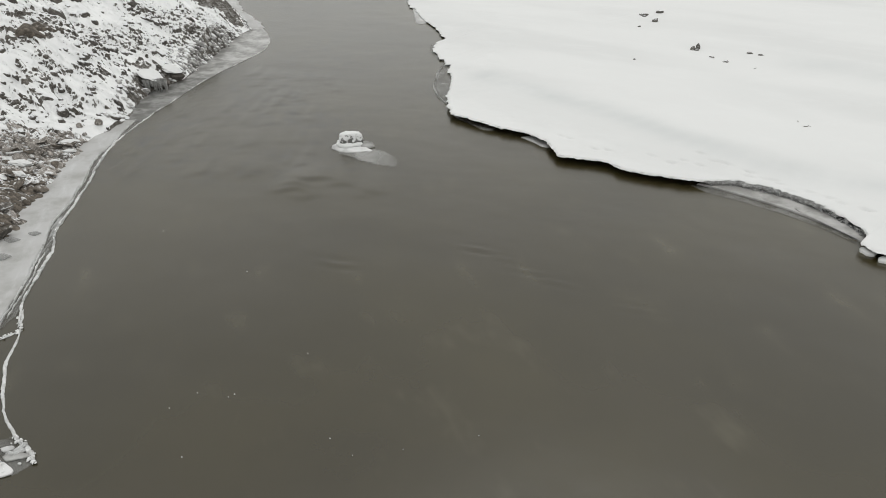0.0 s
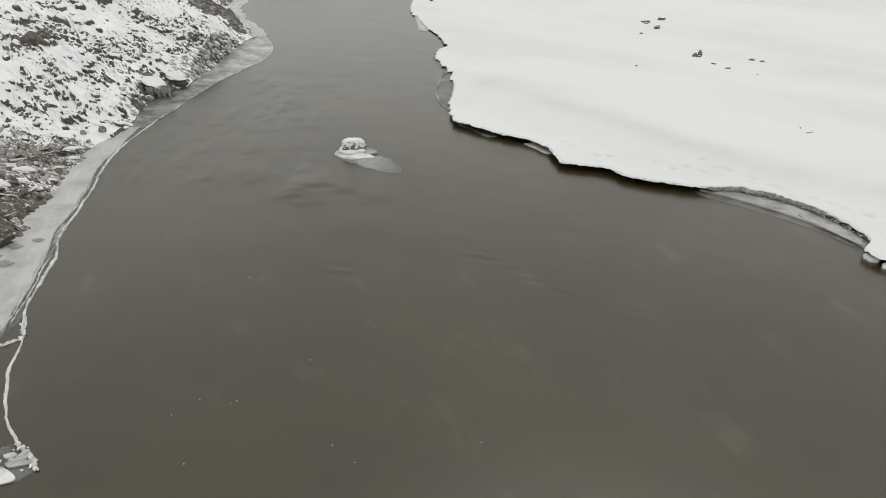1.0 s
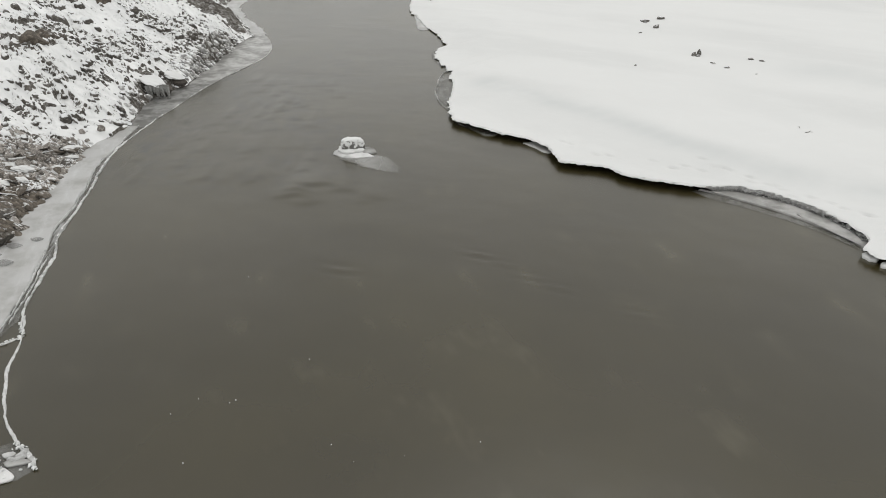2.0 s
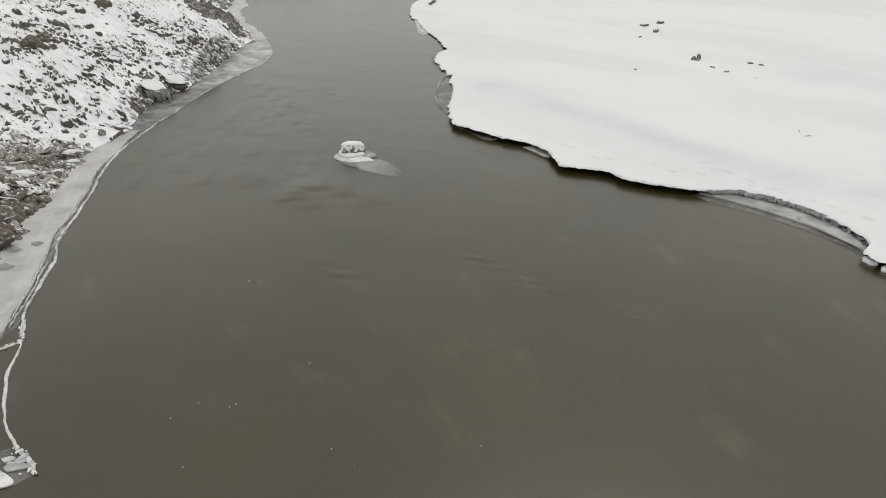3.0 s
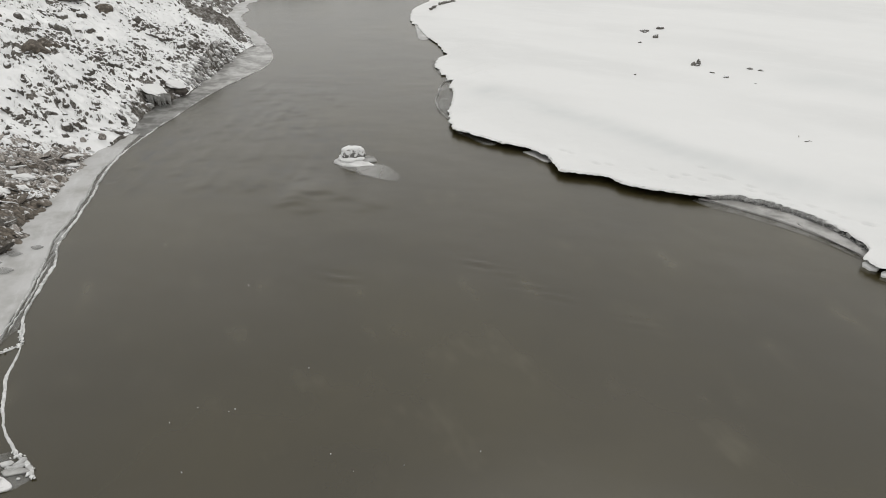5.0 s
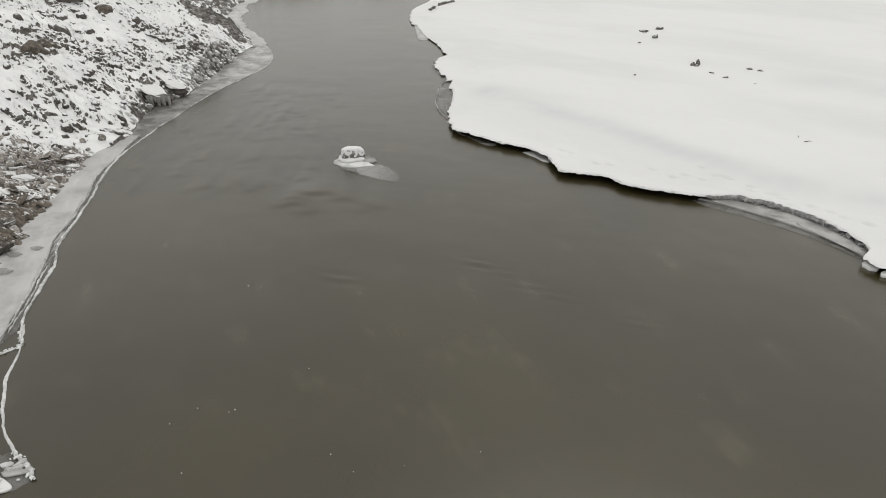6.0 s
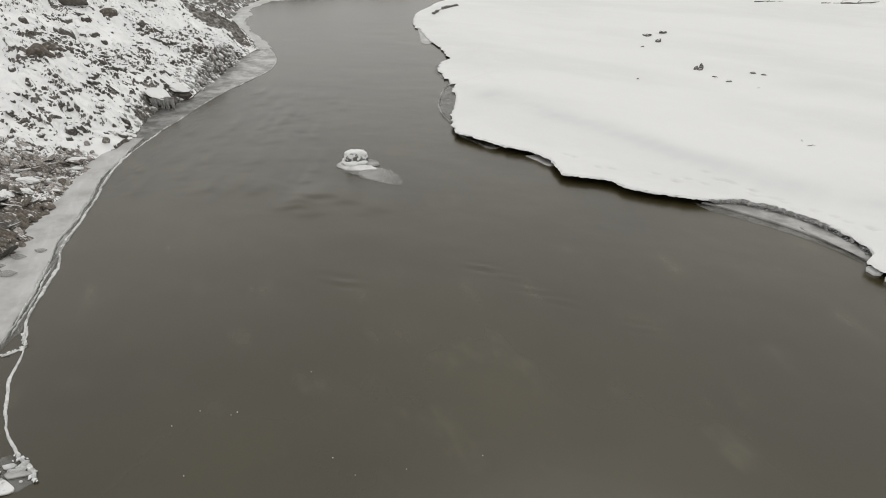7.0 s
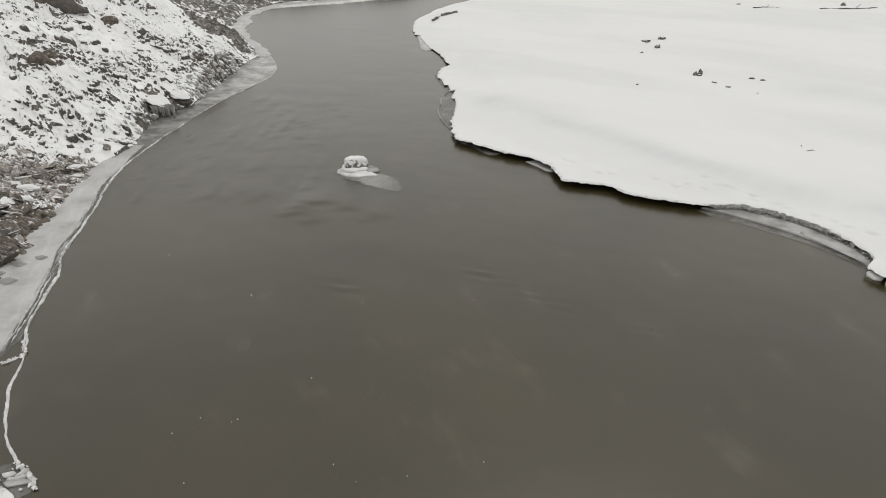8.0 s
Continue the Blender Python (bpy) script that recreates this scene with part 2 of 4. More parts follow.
LEDGE_ICE = grey_ice_material("ledge_ice", (0.42, 0.41, 0.40), (0.50, 0.495, 0.485), 1.0)
PANE_ICE = grey_ice_material("pane_ice", (0.22, 0.22, 0.21), (0.33, 0.33, 0.32), 0.45)
TAIL_ICE, DEEP_ICE = sunken_ice_material("sunken_ice", 0.75), sunken_ice_material("deep_ice", 0.45)
COLLAR_ICE = grey_ice_material("collar_ice", (0.56, 0.56, 0.555), (0.72, 0.72, 0.715), 1.0)
ICED_CLOD = stone_material("iced_earth", (0.22, 0.217, 0.21), (0.40, 0.395, 0.385), 0.74)
CLOD_SNOW = stone_material("half_snowed_stone", (0.07, 0.066, 0.058), (0.13, 0.124, 0.112), 0.88)
WEED = stone_material("dead_weed", (0.05, 0.045, 0.038), (0.11, 0.10, 0.085), 1.25)

# ---- the lines of the plan ----
SNOW_EDGE = [(34, 86), (16, 74), (6.5, 65), (1.55, 59.6), (-1.05, 54.4), (-2.5, 48.1), (-1.72, 42.4), (-0.85, 38.9), (0.03, 35.5),
             (-0.36, 33.9), (-0.28, 31.7), (0.21, 29.7), (0.36, 26.6), (0.14, 24.9), (0.42, 22.5), (1.17, 21.7), (2.12, 20.9),
             (2.76, 20.5), (3.36, 19.8), (3.52, 19.0), (3.78, 18.4), (4.95, 18.0), (5.48, 17.4), (7.18, 16.65), (8.62, 16.55),
             (9.97, 15.35), (10.4, 13.65), (10.0, 13.0), (10.6, 12.3), (12.5, 10.5), (14, 5), (14.5, -4), (15, -25), (18, -70)]
FOOT_Y = [-70, -20, 5, 9, 13, 14.5, 16.5, 18, 19, 20, 21, 21.8, 23.2, 24.6, 26.2, 27.4, 28.2, 29.8, 31.4, 33.7, 35.2, 37.5, 39.3, 41.5, 47.5, 52.6, 57, 60, 62, 63.5, 67, 74, 88]
FOOT_X = [-15, -12, -9.6, -10.2, -10.9, -11.0, -11.4, -11.6, -11.8, -12.0, -11.9, -11.75, -11.7, -12.1, -12.05, -11.5, -11.2, -11.3, -11.25, -11.25, -11.35, -11.0, -11.7, -12.75, -15.5, -16.4, -16.1, -15.2, -11.5, -8.5, -3, 7, 22]


def foot(y):
    y = np.asarray(y, float)
    k = sum(np.interp(y + d, FOOT_Y, FOOT_X) for d in (-0.5, -0.25, 0, 0.25, 0.5)) / 5
    return k + 0.10 * vnoise(y * 1.3, 0 * y, 5) + 0.06 * vnoise(y * 3.7, 0 * y, 6)


GATHER = [(4.59, 26.13, 1.2), (6.33, 30.26, 0.9), (4.2, 24.02, 0.4), (4.01, 24.69, 0.35), (4.26, 27.46, 1.1), (3.44, 27.2, 1.0), (2.65, 27.47, 1.2),
          (1.68, 24.53, 0.8), (1.98, 30.25, 0.9), (2.0, 32.54, 0.8), (3.05, 32.62, 0.8), (4.7, 34.45, 0.7), (2.7, 23.72, 0.4), (2.76, 22.92, 0.4),
          (1.54, 22.13, 0.4), (2.76, 20.84, 0.4), (2.87, 21.87, 0.5), (6.67, 31.74, 0.8), (6.45, 34.98, 0.9), (0.21, 22.94, 0.5), (1.05, 31.47, 0.6),
          (1.01, 26.48, 0.7), (1.34, 23.11, 0.6), (3.14, 30.49, 0.7), (0.58, 31.96, 0.5), (1.15, 30.41, 0.5), (3.21, 28.11, 1.0)]


def gathered(u, y):
    """How thickly clods lie: in drifts that run down to the river, and in a few heaps."""
    k = 0.34 * fnoise(u * 0.33 + 0.2 * y, y * 0.33, 24, 3) - 0.20
    for gu, gy, r in GATHER:
        k = k + 0.85 * np.exp(-((u - gu) ** 2 + (y - gy) ** 2) / r ** 2)
    return k


def bank_height(u, y):
    """Height of the left bank, u metres inland from its foot; and how bare of snow it is."""
    u, y = np.broadcast_arrays(np.asarray(u, float), np.asarray(y, float))
    inland = np.maximum(u, 0)
    beach = 1 - ramp(18.5, 22.5, y)
    low = ramp(40.5, 46, y)
    cut = (0.08 + 0.34 * ramp(21.5, 24.5, y)) * (1 - 0.7 * low) * np.clip(0.8 + 0.8 * fnoise(y * 0.6, y * 0, 8, 2), 0.1, 2)
    icy = ramp(28.6, 30.2, y) * (1 - ramp(34.6, 36.0, y))  # a steeper icy face under the slope
    cut = cut + 0.42 * icy
    slope = 0.40 - 0.20 * beach - 0.16 * low - 0.20 * ramp(52, 57, y)
    z = cut * ramp(0.0, 0.5 + 0.4 * vnoise(y * 1.1, u * 0, 7), u) + slope * inland ** 0.98 * (1 - 0.35 * ramp(9, 26, inland))
    # a spur that ends the slope, brown earth on its near side
    spur = ramp(35.5, 38.3, y) * (1 - ramp(39.0, 42.5, y))
    z = z + spur * (0.28 * ramp(0.2, 1.2, u) + 0.11 * np.minimum(inland, 9))
    # upstream the bank turns across the river and ends in a grey face
    z = z + 0.45 * ramp(58.3, 59.3, y + 0.4 * vnoise(u * 0.8, y * 0.3, 34)) * ramp(0.2, 1.0, u)
    for yb, wide in ((26.1, 0.75), (27.5, 0.5)):  # two swells over the hollows at the foot
        z = z + 0.36 * np.exp(-((y - yb) / wide) ** 2) * ramp(0.15, 1.1, u) * (1 - ramp(1.4, 3.2, u))
    away = ramp(0.1, 1.2, u)
    z = z + away * (0.45 * fnoise(u * 0.22, y * 0.20, 21, 3) + 0.16 * fnoise(u * 0.8, y * 0.7, 22, 3))
    # clods under the snow, drawn out down the slope
    down, across = u * 0.86 + y * 0.50, y * 0.86 - u * 0.50
    patch = ramp(0.0, 0.7, gathered(u, y))
    stones = 1 - ramp(3.0, 5.5, u + 1.5 * vnoise(y * 0.6, u * 0.6, 26))
    blobs = ramp(0.45, 0.68, fnoise(down * 0.8, across * 2.1, 23, 4, 0.62) + 0.55 * patch)
    chips = ramp(0.30, 0.55, fnoise(down * 2.0, across * 5.0, 27, 3, 0.6) - 0.25 + 0.6 * patch)
    z = z + away * (1 - 0.5 * beach) * (0.10 * blobs + 0.05 * chips) + 0.02 * away * fnoise(u * 5, y * 5, 25, 3)
    bare = 0.22 * patch + 0.10 * blobs + 0.80 * (1 - ramp(18.0, 20.4, y + 0.8 * vnoise(u * 0.8, y * 0.8, 30))) * stones + 0.1 * (1 - ramp(0.2, 0.5, u)) * ramp(21, 23, y) + 0.05 * icy * (1 - ramp(0.5, 1.5, u + 0.5 * vnoise(u * 1.5, y * 1.5, 33)))
    edge = y + 0.7 * vnoise(u * 0.7, y * 0.7, 28) + 0.5 * vnoise(u * 0.25, y * 0.3, 29)
    bare = bare + 0.78 * ramp(37.1, 37.45, edge - 0.28 * u) * (1 - ramp(38.9, 39.5, edge - 0.1 * u)) * ramp(0.3, 0.9, u) * (1 - ramp(4.4, 5.6, u)) + 0.88 * low * (1 - ramp(58.5, 60.5, y))
    return np.where(u < 0, -0.6 - 0.3 * np.minimum(-u, 3), z - 0.25 * (1 - ramp(0, 0.12, u))), np.clip(bare, 0, 1.2)


# ---- ground under everything, to the horizon ----
def build_ground():
    xs = np.concatenate([-np.geomspace(45, 2500, 22)[::-1], np.linspace(-40, 60, 81), np.geomspace(65, 2500, 22)])
    ys = np.concatenate([-np.geomspace(75, 2500, 20)[::-1], np.linspace(-70, 110, 121), np.geomspace(115, 2500, 22)])
    X, Y = np.meshgrid(xs, ys)
    left = foot(np.clip(Y, -70, 88)) - X
    Z = np.full_like(X, -1.6)
    Z = Z + 0.9 * ramp(0.5, 4, left) + 3.2 * ramp(14, 40, left) * ramp(-30, 10, Y) * (1 - 0.8 * ramp(45, 60, Y))
    edge = np.array(SNOW_EDGE[::-1], float)
    right = X - np.interp(Y, edge[:, 1], edge[:, 0])
    Z = Z + 1.2 * ramp(4, 18, right) + 1.1 * ramp(40, 60, right) + 0.5 * ramp(60, 300, right) * fnoise(X * 0.01, Y * 0.01, 31, 3)
    Z = Z + 3.2 * ramp(90, 120, Y) * ramp(-15, 8, -right - 20) + 0.0 * X
    Z = np.where((np.abs(Y) > 95) & (Z < 0.5), 0.6, Z)
    Z = Z + 0.08 * fnoise(X * 0.2, Y * 0.2, 32, 3)
    ob = new("ground", grid_mesh("ground", X, Y, Z, SNOW))
    tagged(ob, "flat snow-covered river plain under a grey sky", "ground", kind="structure")


# ---- river ----
RIPPLES = [(-2.45, 12.6, 0.015, 0.45, 0.36), (0.85, 13.25, 0.024, 0.36, 0.30), (1.45, 12.85, 0.018, 0.30, 0.26), (1.95, 12.25, 0.021, 0.38, 0.26), (2.6, 11.8, 0.014, 0.35, 0.28), (4.1, 10.9, 0.014, 0.42, 0.30)]
# low standing waves, steep against the current and long behind: x, y, height, half length
WAVELETS = [(-3.9, 17.45, 0.040, 0.5), (-4.3, 17.0, 0.024, 0.45), (-4.45, 16.65, 0.036, 0.5), (-3.95, 16.25, 0.022, 0.5), (-3.0, 17.0, 0.024, 0.4), (-2.0, 16.6, 0.018, 0.35), (-2.3, 16.2, 0.014, 0.3)]


def build_river():
    xs = np.concatenate([[-400, -150, -60, -30, -20, -16], np.arange(-13, 11, 0.09), [12, 14, 17, 22, 40, 80, 200, 400]])
    ys = np.concatenate([[-94, -60, -30, -10, -2], np.arange(2, 30, 0.10), np.arange(30, 64, 0.3), [65, 70, 80, 94]])
    X, Y = np.meshgrid(xs, ys)
    flow = X * 0.25 + Y
    Z = 0.004 * fnoise(X * 0.5, flow * 0.9, 41, 3) + 0.0006 * fnoise(X * 1.6, flow * 2.0, 42, 2)
    rng = random.Random(44)
    small = [(-4.2 - 6.3 * rng.random() ** 0.8, rng.uniform(17.5, 29.0), rng.uniform(0.004, 0.013), rng.uniform(0.12, 0.32)) for _ in range(100)]
    for x, y, high, half in WAVELETS + small:
        u, v = X - x, (Y - y) + 0.12 * (X - x) + 0.10 * np.sin(5.0 * (X - x) + 9.0 * x)
        rise = np.where(v < 0, np.exp(-(v / 0.14) ** 2), np.exp(-(v / 1.3) ** 2))
        Z = Z + high * rise * np.exp(-(u / half) ** 2)
    for x, y, amp, size, wave in RIPPLES:
        u, v = X - x, (Y - y) + 0.35 * (X - x)
        Z = Z + amp * np.exp(-(u / size) ** 2 - (v / (0.6 * size)) ** 2) * np.cos(2 * math.pi * v / wave + 2.2 * vnoise(X * 1.1, Y * 0.9, 43))
    ob = new("water", grid_mesh("water", X, Y, Z, RIVER))
    tagged(ob, "slow muddy brown river water with faint ripples", "river", kind="structure")


# ---- right: snow shelf with an overhanging lip ----
def track_marks():
    """Hollows of old tracks along the rim of the snow."""
    rng = random.Random(4)
    marks = []
    for line in ([(3.9, 20.3), (5.2, 19.0), (6.6, 18.4), (7.6, 17.9)], [(8.2, 18.4), (8.8, 17.5), (10.2, 16.0), (11.2, 14.9)]):
        for x, y in spline(line, 0.27):
            if rng.random() < 0.75:
                marks.append((x + rng.gauss(0, 0.12), y + rng.gauss(0, 0.12)))
    return marks


TRACKS = track_marks()


def shelf_height(X, Y, d):
    h = 0.235 + 0.13 * ramp(0, 3, d) + 0.25 * ramp(3, 25, d)
    band = X * 0.67 + Y * 0.74
    h = h + ramp(0.4, 4, d) * (0.05 * vnoise(band * 0.28, X * 0.05, 51) + 0.025 * fnoise(X * 0.30, Y * 0.45, 52, 3))
    return h + ramp(0.05, 0.5, d) * (0.007 * fnoise(X * 1.6, Y * 2.1, 53, 3))


# painted drift shading: line of each strip, half width, strength
DRIFT_SHADE = [([(1.9, 27.7), (2.75, 26.4), (4.7, 24.1), (6.3, 22.4), (7.85, 20.1), (9.15, 18.6), (10.4, 17.5), (11.6, 16.6), (13.5, 15.5)], 0.75, 0.8), ([(16.3, 28.1), (17.7, 27.8), (18.7, 26.7), (21, 25.5)], 1.3, 0.55)]


def build_snow_shelf():
    line = spline(SNOW_EDGE, 0.045) * 1.013
    keep = (line[:, 1] > -70)
    line = line[keep]
    run = np.concatenate([[0], np.cumsum(np.linalg.norm(np.diff(line, axis=0), axis=1))])
    far = ramp(23, 25, line[:, 1])
    wob = (0.07 + 0.12 * far) * fnoise(run * 0.9, run * 0, 54, 4, 0.55) + (0.06 + 0.03 * far) * fnoise(run * 3, run * 0, 55, 5, 0.7)
    wob = wob * (0.7 + 0.4 * vnoise(run * 0.35, run * 0, 56))
    inward = np.array([0.80, 0.60])
    line = line - wob[:, None] * inward
    bluff = ramp(7.3, 8.0, line[:, 0]) * (1 - ramp(10.1, 10.4, line[:, 0])) * ramp(13.9, 14.4, line[:, 1]) * (1 - ramp(17, 19, line[:, 1]))
    d = np.concatenate([[0.03, 0.06], np.arange(0.10, 4.5, 0.06), np.geomspace(4.6, 60, 60)])
    thick = 0.055 + 0.015 * vnoise(run * 0.7, run * 0, 57) + 0.035 * fnoise(run * 4, run * 0, 58, 4, 0.7)
    thick = thick * (1 - 0.35 * far) + 0.14 * bluff
    X, Y = line[:, :1] + inward[0] * d, line[:, 1:] + inward[1] * d
    Z = shelf_height(X, Y, d[None, :]) - 0.03 * (1 - ramp(0, 0.16, d))[None, :] ** 2
    Z = Z - 1.6 * ramp(50, 60, d)[None, :] - 0.13 * far[:, None] * (1 - ramp(0, 5, d))[None, :]
    for x, y in TRACKS:
        a, b = (X - x) * 0.74 - (Y - y) * 0.67, (X - x) * 0.67 + (Y - y) * 0.74
        Z = Z - 0.060 * np.exp(-(a / 0.15) ** 2 - (b / 0.05) ** 2)
    lip, under = [], []
    zt = Z[:, 0]
    for k, (out, drop) in enumerate([(0.05, 1.0), (0.28, 0.97), (0.16, 0.90), (0.04, 0.75), (-0.02, 0.5), (-0.015, 0.25), (0.02, 0.06)]):
        if k == 0:
            o, z = 0.95 - 0.80 * bluff + 0.1 * vnoise(run, run * 0, 61), np.full_like(run, -0.35)
        elif k == 1:
            o, z = 0.80 - 0.72 * bluff + 0.1 * vnoise(run, run * 0, 61), zt - thick * 1.25
        else:
            o, z = out + (0.02 + 0.03 * bluff) * fnoise(run * 9, run * 0 + k * 0.6, 59, 3), zt - thick * drop
        lip.append((line[:, 0] + inward[0] * o, line[:, 1] + inward[1] * o, z))
    LX, LY, LZ = (np.stack([c[i] for c in lip], 1) for i in range(3))
    X, Y, Z = np.hstack([LX, X]), np.hstack([LY, Y]), np.hstack([LZ, Z])
    me = grid_mesh("snow_shelf", X, Y, Z, SNOW)
    drift_shade = np.zeros_like(X)
    for line2, wide, strong in DRIFT_SHADE:  # grey strips that put the shading of drifts into the snow colour
        for x, y in spline(line2, 0.6):
            drift_shade = np.maximum(drift_shade, strong * np.exp(-((X - x) ** 2 + (Y - y) ** 2) / wide ** 2))
    attribute(me, "drift_shade", drift_shade * np.clip(0.8 + 0.35 * fnoise(X * 0.7, Y * 0.7, 63, 3), 0, 1))
    me.materials.append(WET_ICE)
    me.materials.append(CRUMBLED)
    index = np.zeros((X.shape[0] - 1, X.shape[1] - 1), np.int32)
    index[:, :3] = 1
    index[bluff[:-1] > 0.4, 2:6] = 2
    me.polygons.foreach_set("material_index", index.ravel())
    ob = new("snow_shelf", me)
    tagged(ob, "smooth snow-covered ice shelf overhanging the river", "snow", kind="structure")


# ---- left: clods and stones of the bank ----
def snowed_lumps(us, ys, U, Y):
    """Clods in the slope: drawn out down the slope, snow on the back and a steep broken flank downstream."""
    rng = random.Random(204)
    height = np.zeros_like(U)
    made = 0
    while made < 2600:
        u, y = rng.uniform(0.35, 14), 19.5 + 24.5 * rng.random() ** 1.15
        thick = float(ramp(-0.35, 0.65, gathered(u, y)))
        if rng.random() > 0.03 + 0.97 * thick ** 1.5:
            continue
        made += 1
        size = 0.05 + 0.24 * rng.random() ** 2.6
        turn = radians(122 + rng.uniform(-22, 22))
        wide, tall, front = size * rng.uniform(1.0, 2.3), size * rng.uniform(0.40, 0.85), rng.uniform(0.70, 0.86)
        i0, i1 = np.searchsorted(us, [u - 2.6 * size, u + 2.6 * size])
        j0, j1 = np.searchsorted(ys, [y - 2.6 * size, y + 2.6 * size])
        du, dy = U[j0:j1, i0:i1] - u, Y[j0:j1, i0:i1] - y
        along = -(du * math.cos(turn) + dy * math.sin(turn)) / (0.75 * size)
        aside = (dy * math.cos(turn) - du * math.sin(turn)) / wide
        worn = 0.16 * vnoise(du / size * 1.7 + made, dy / size * 1.7, 205) + 0.08 * vnoise(du / size * 4 + made, dy / size * 4, 206)
        s = np.clip((along + 1) / 2, 0, 1)
        top = s ** 0.8 * (1 - ramp(front, 1.0, s + 0.25 * aside ** 2 + worn)) * (1 - ramp(0.65, 1.0, np.abs(aside) + worn))
        height[j0:j1, i0:i1] = np.maximum(height[j0:j1, i0:i1], tall * top)
    return height


def bank_grid():
    ys = steps((-70, 4, 40), (4, 12, 60), (12, 20, 180), (20, 38, 520), (38, 48, 170), (48, 66, 140), (66, 88, 40))
    us = steps((-1.2, 0.0, 6), (0.0, 9, 270), (9, 15, 130), (15, 26, 90), (26, 45, 30))
    U, Y = np.meshgrid(us, ys)
    Z, bare = bank_height(U, Y)
    Z = Z + snowed_lumps(us, ys, U, Y)
    Z = Z - 0.9 * ramp(38, 45, U) * Z
    return foot(Y) - U, Y, Z, bare


def build_bank():
    X, Y, Z, bare = bank_grid()
    me = grid_mesh("riverbank", X, Y, Z, BANK, flip=True)
    attribute(me, "bare", bare)
    ob = new("riverbank", me)
    return tagged(ob, "rough snow-dusted river bank of frozen earth clods", "river bank", kind="structure")


def rock_mesh(name, seed, detail, material, flat=0.7, rough=0.35, sharp=0.6):
    bm = bmesh.new()
    bmesh.ops.create_icosphere(bm, subdivisions=detail, radius=0.5)
    off = Vector((seed * 7.3, seed * 3.1, seed * 5.7))
    rng = random.Random(seed)
    cuts = [(Vector((rng.gauss(0, 1), rng.gauss(0, 1), rng.gauss(0, 1))).normalized(), rng.uniform(0.20, 0.42)) for _ in range(7)]
    for v in bm.verts:
        n = noise.noise(v.co * 2.2 + off) + 0.5 * noise.noise(v.co * 5.0 + off)
        v.co *= 1 + rough * n
        for normal, far in cuts:  # broken faces
            over = v.co.dot(normal) - far
            if over > 0:
                v.co -= sharp * over * normal
        v.co.z *= flat
    me = bpy.data.meshes.new(name)
    bm.to_mesh(me)
    bm.free()
    me.materials.append(material)
    return me


def bank_point(u, y):
    z, bare = bank_height(u, y)
    return float(foot(y) - u), float(y), float(z), float(bare)


build_ground()
build_river()
build_snow_shelf()
bank = build_bank()


# ---- ice along the left shore ----
RIM_LINE = [(-10.7, 38.6), (-10.15, 37.4), (-9.5, 35.6), (-9.25, 34.2), (-9.28, 32.9), (-9.73, 30.9), (-10.29, 28.89), (-10.52, 27.53),
            (-10.7, 26.19), (-10.89, 24.53), (-11.1, 22.78), (-11.17, 21.17), (-11.13, 20.05), (-10.9, 18.7), (-10.59, 17.48), (-10.29, 16.14),
            (-10.07, 14.81), (-9.92, 14.14), (-9.57, 13.4), (-9.28, 12.26), (-9.08, 11.27), (-8.87, 10.8), (-8.56, 10.22), (-8.43, 9.81),
            (-8.32, 9.4), (-8.12, 8.93), (-7.83, 8.39), (-7.64, 8.06), (-7.37, 7.67), (-7.18, 7.47), (-6.96, 7.27), (-6.72, 7.07), (-6.45, 6.8)]
INNER_LINE = [(-11.4, 22.6), (-11.32, 21.2), (-11.24, 20.39), (-11.2, 19.28), (-11.01, 18.27), (-10.69, 17.18), (-10.56, 16.44), (-10.40, 15.79),
              (-10.24, 14.45), (-10.07, 14.01), (-9.79, 13.17), (-9.66, 12.68), (-9.51, 12.19), (-9.37, 11.62), (-9.12, 10.49), (-8.95, 8.5), (-8.9, 5.0),
              (-10.5, -12), (-12.5, -30)]

FAR_EDGE = [(-14.3, 57.5), (-12.0, 58.75), (-9.65, 59.75), (-7.8, 61.15), (-4.5, 63.6), (0.0, 67.5)]


def line_x(points, y):
    q = np.array(sorted(points, key=lambda a: a[1]), float)
    return np.interp(y, q[:, 1], q[:, 0])


def slab(name, xa, xb, ys, z, thick, material, cols=24, seed=71, ragged=0.03):
    """A flat sheet of ice between two shores given as x at each y, with sides and a wavy top."""
    xa = xa + ragged * fnoise(ys * 3, ys * 0, seed, 3)
    xb = xb + ragged * fnoise(ys * 3, ys * 0 + 9, seed + 1, 3)
    k = np.linspace(0, 1, cols)[None, :]
    X = xa[:, None] * (1 - k) + xb[:, None] * k
    Y = np.repeat(ys[:, None], cols, 1)
    Z = z + 0.012 * fnoise(X * 1.5, Y * 1.5, seed + 2, 3)
    X, Y = np.hstack([X[:, :1], X, X[:, -1:]]), np.hstack([Y[:, :1], Y, Y[:, -1:]])
    Z = np.hstack([Z[:, :1] - thick, Z, Z[:, -1:] - thick])
    return grid_mesh(name, X, Y, Z, material, flip=bool(np.mean(xa) > np.mean(xb)))


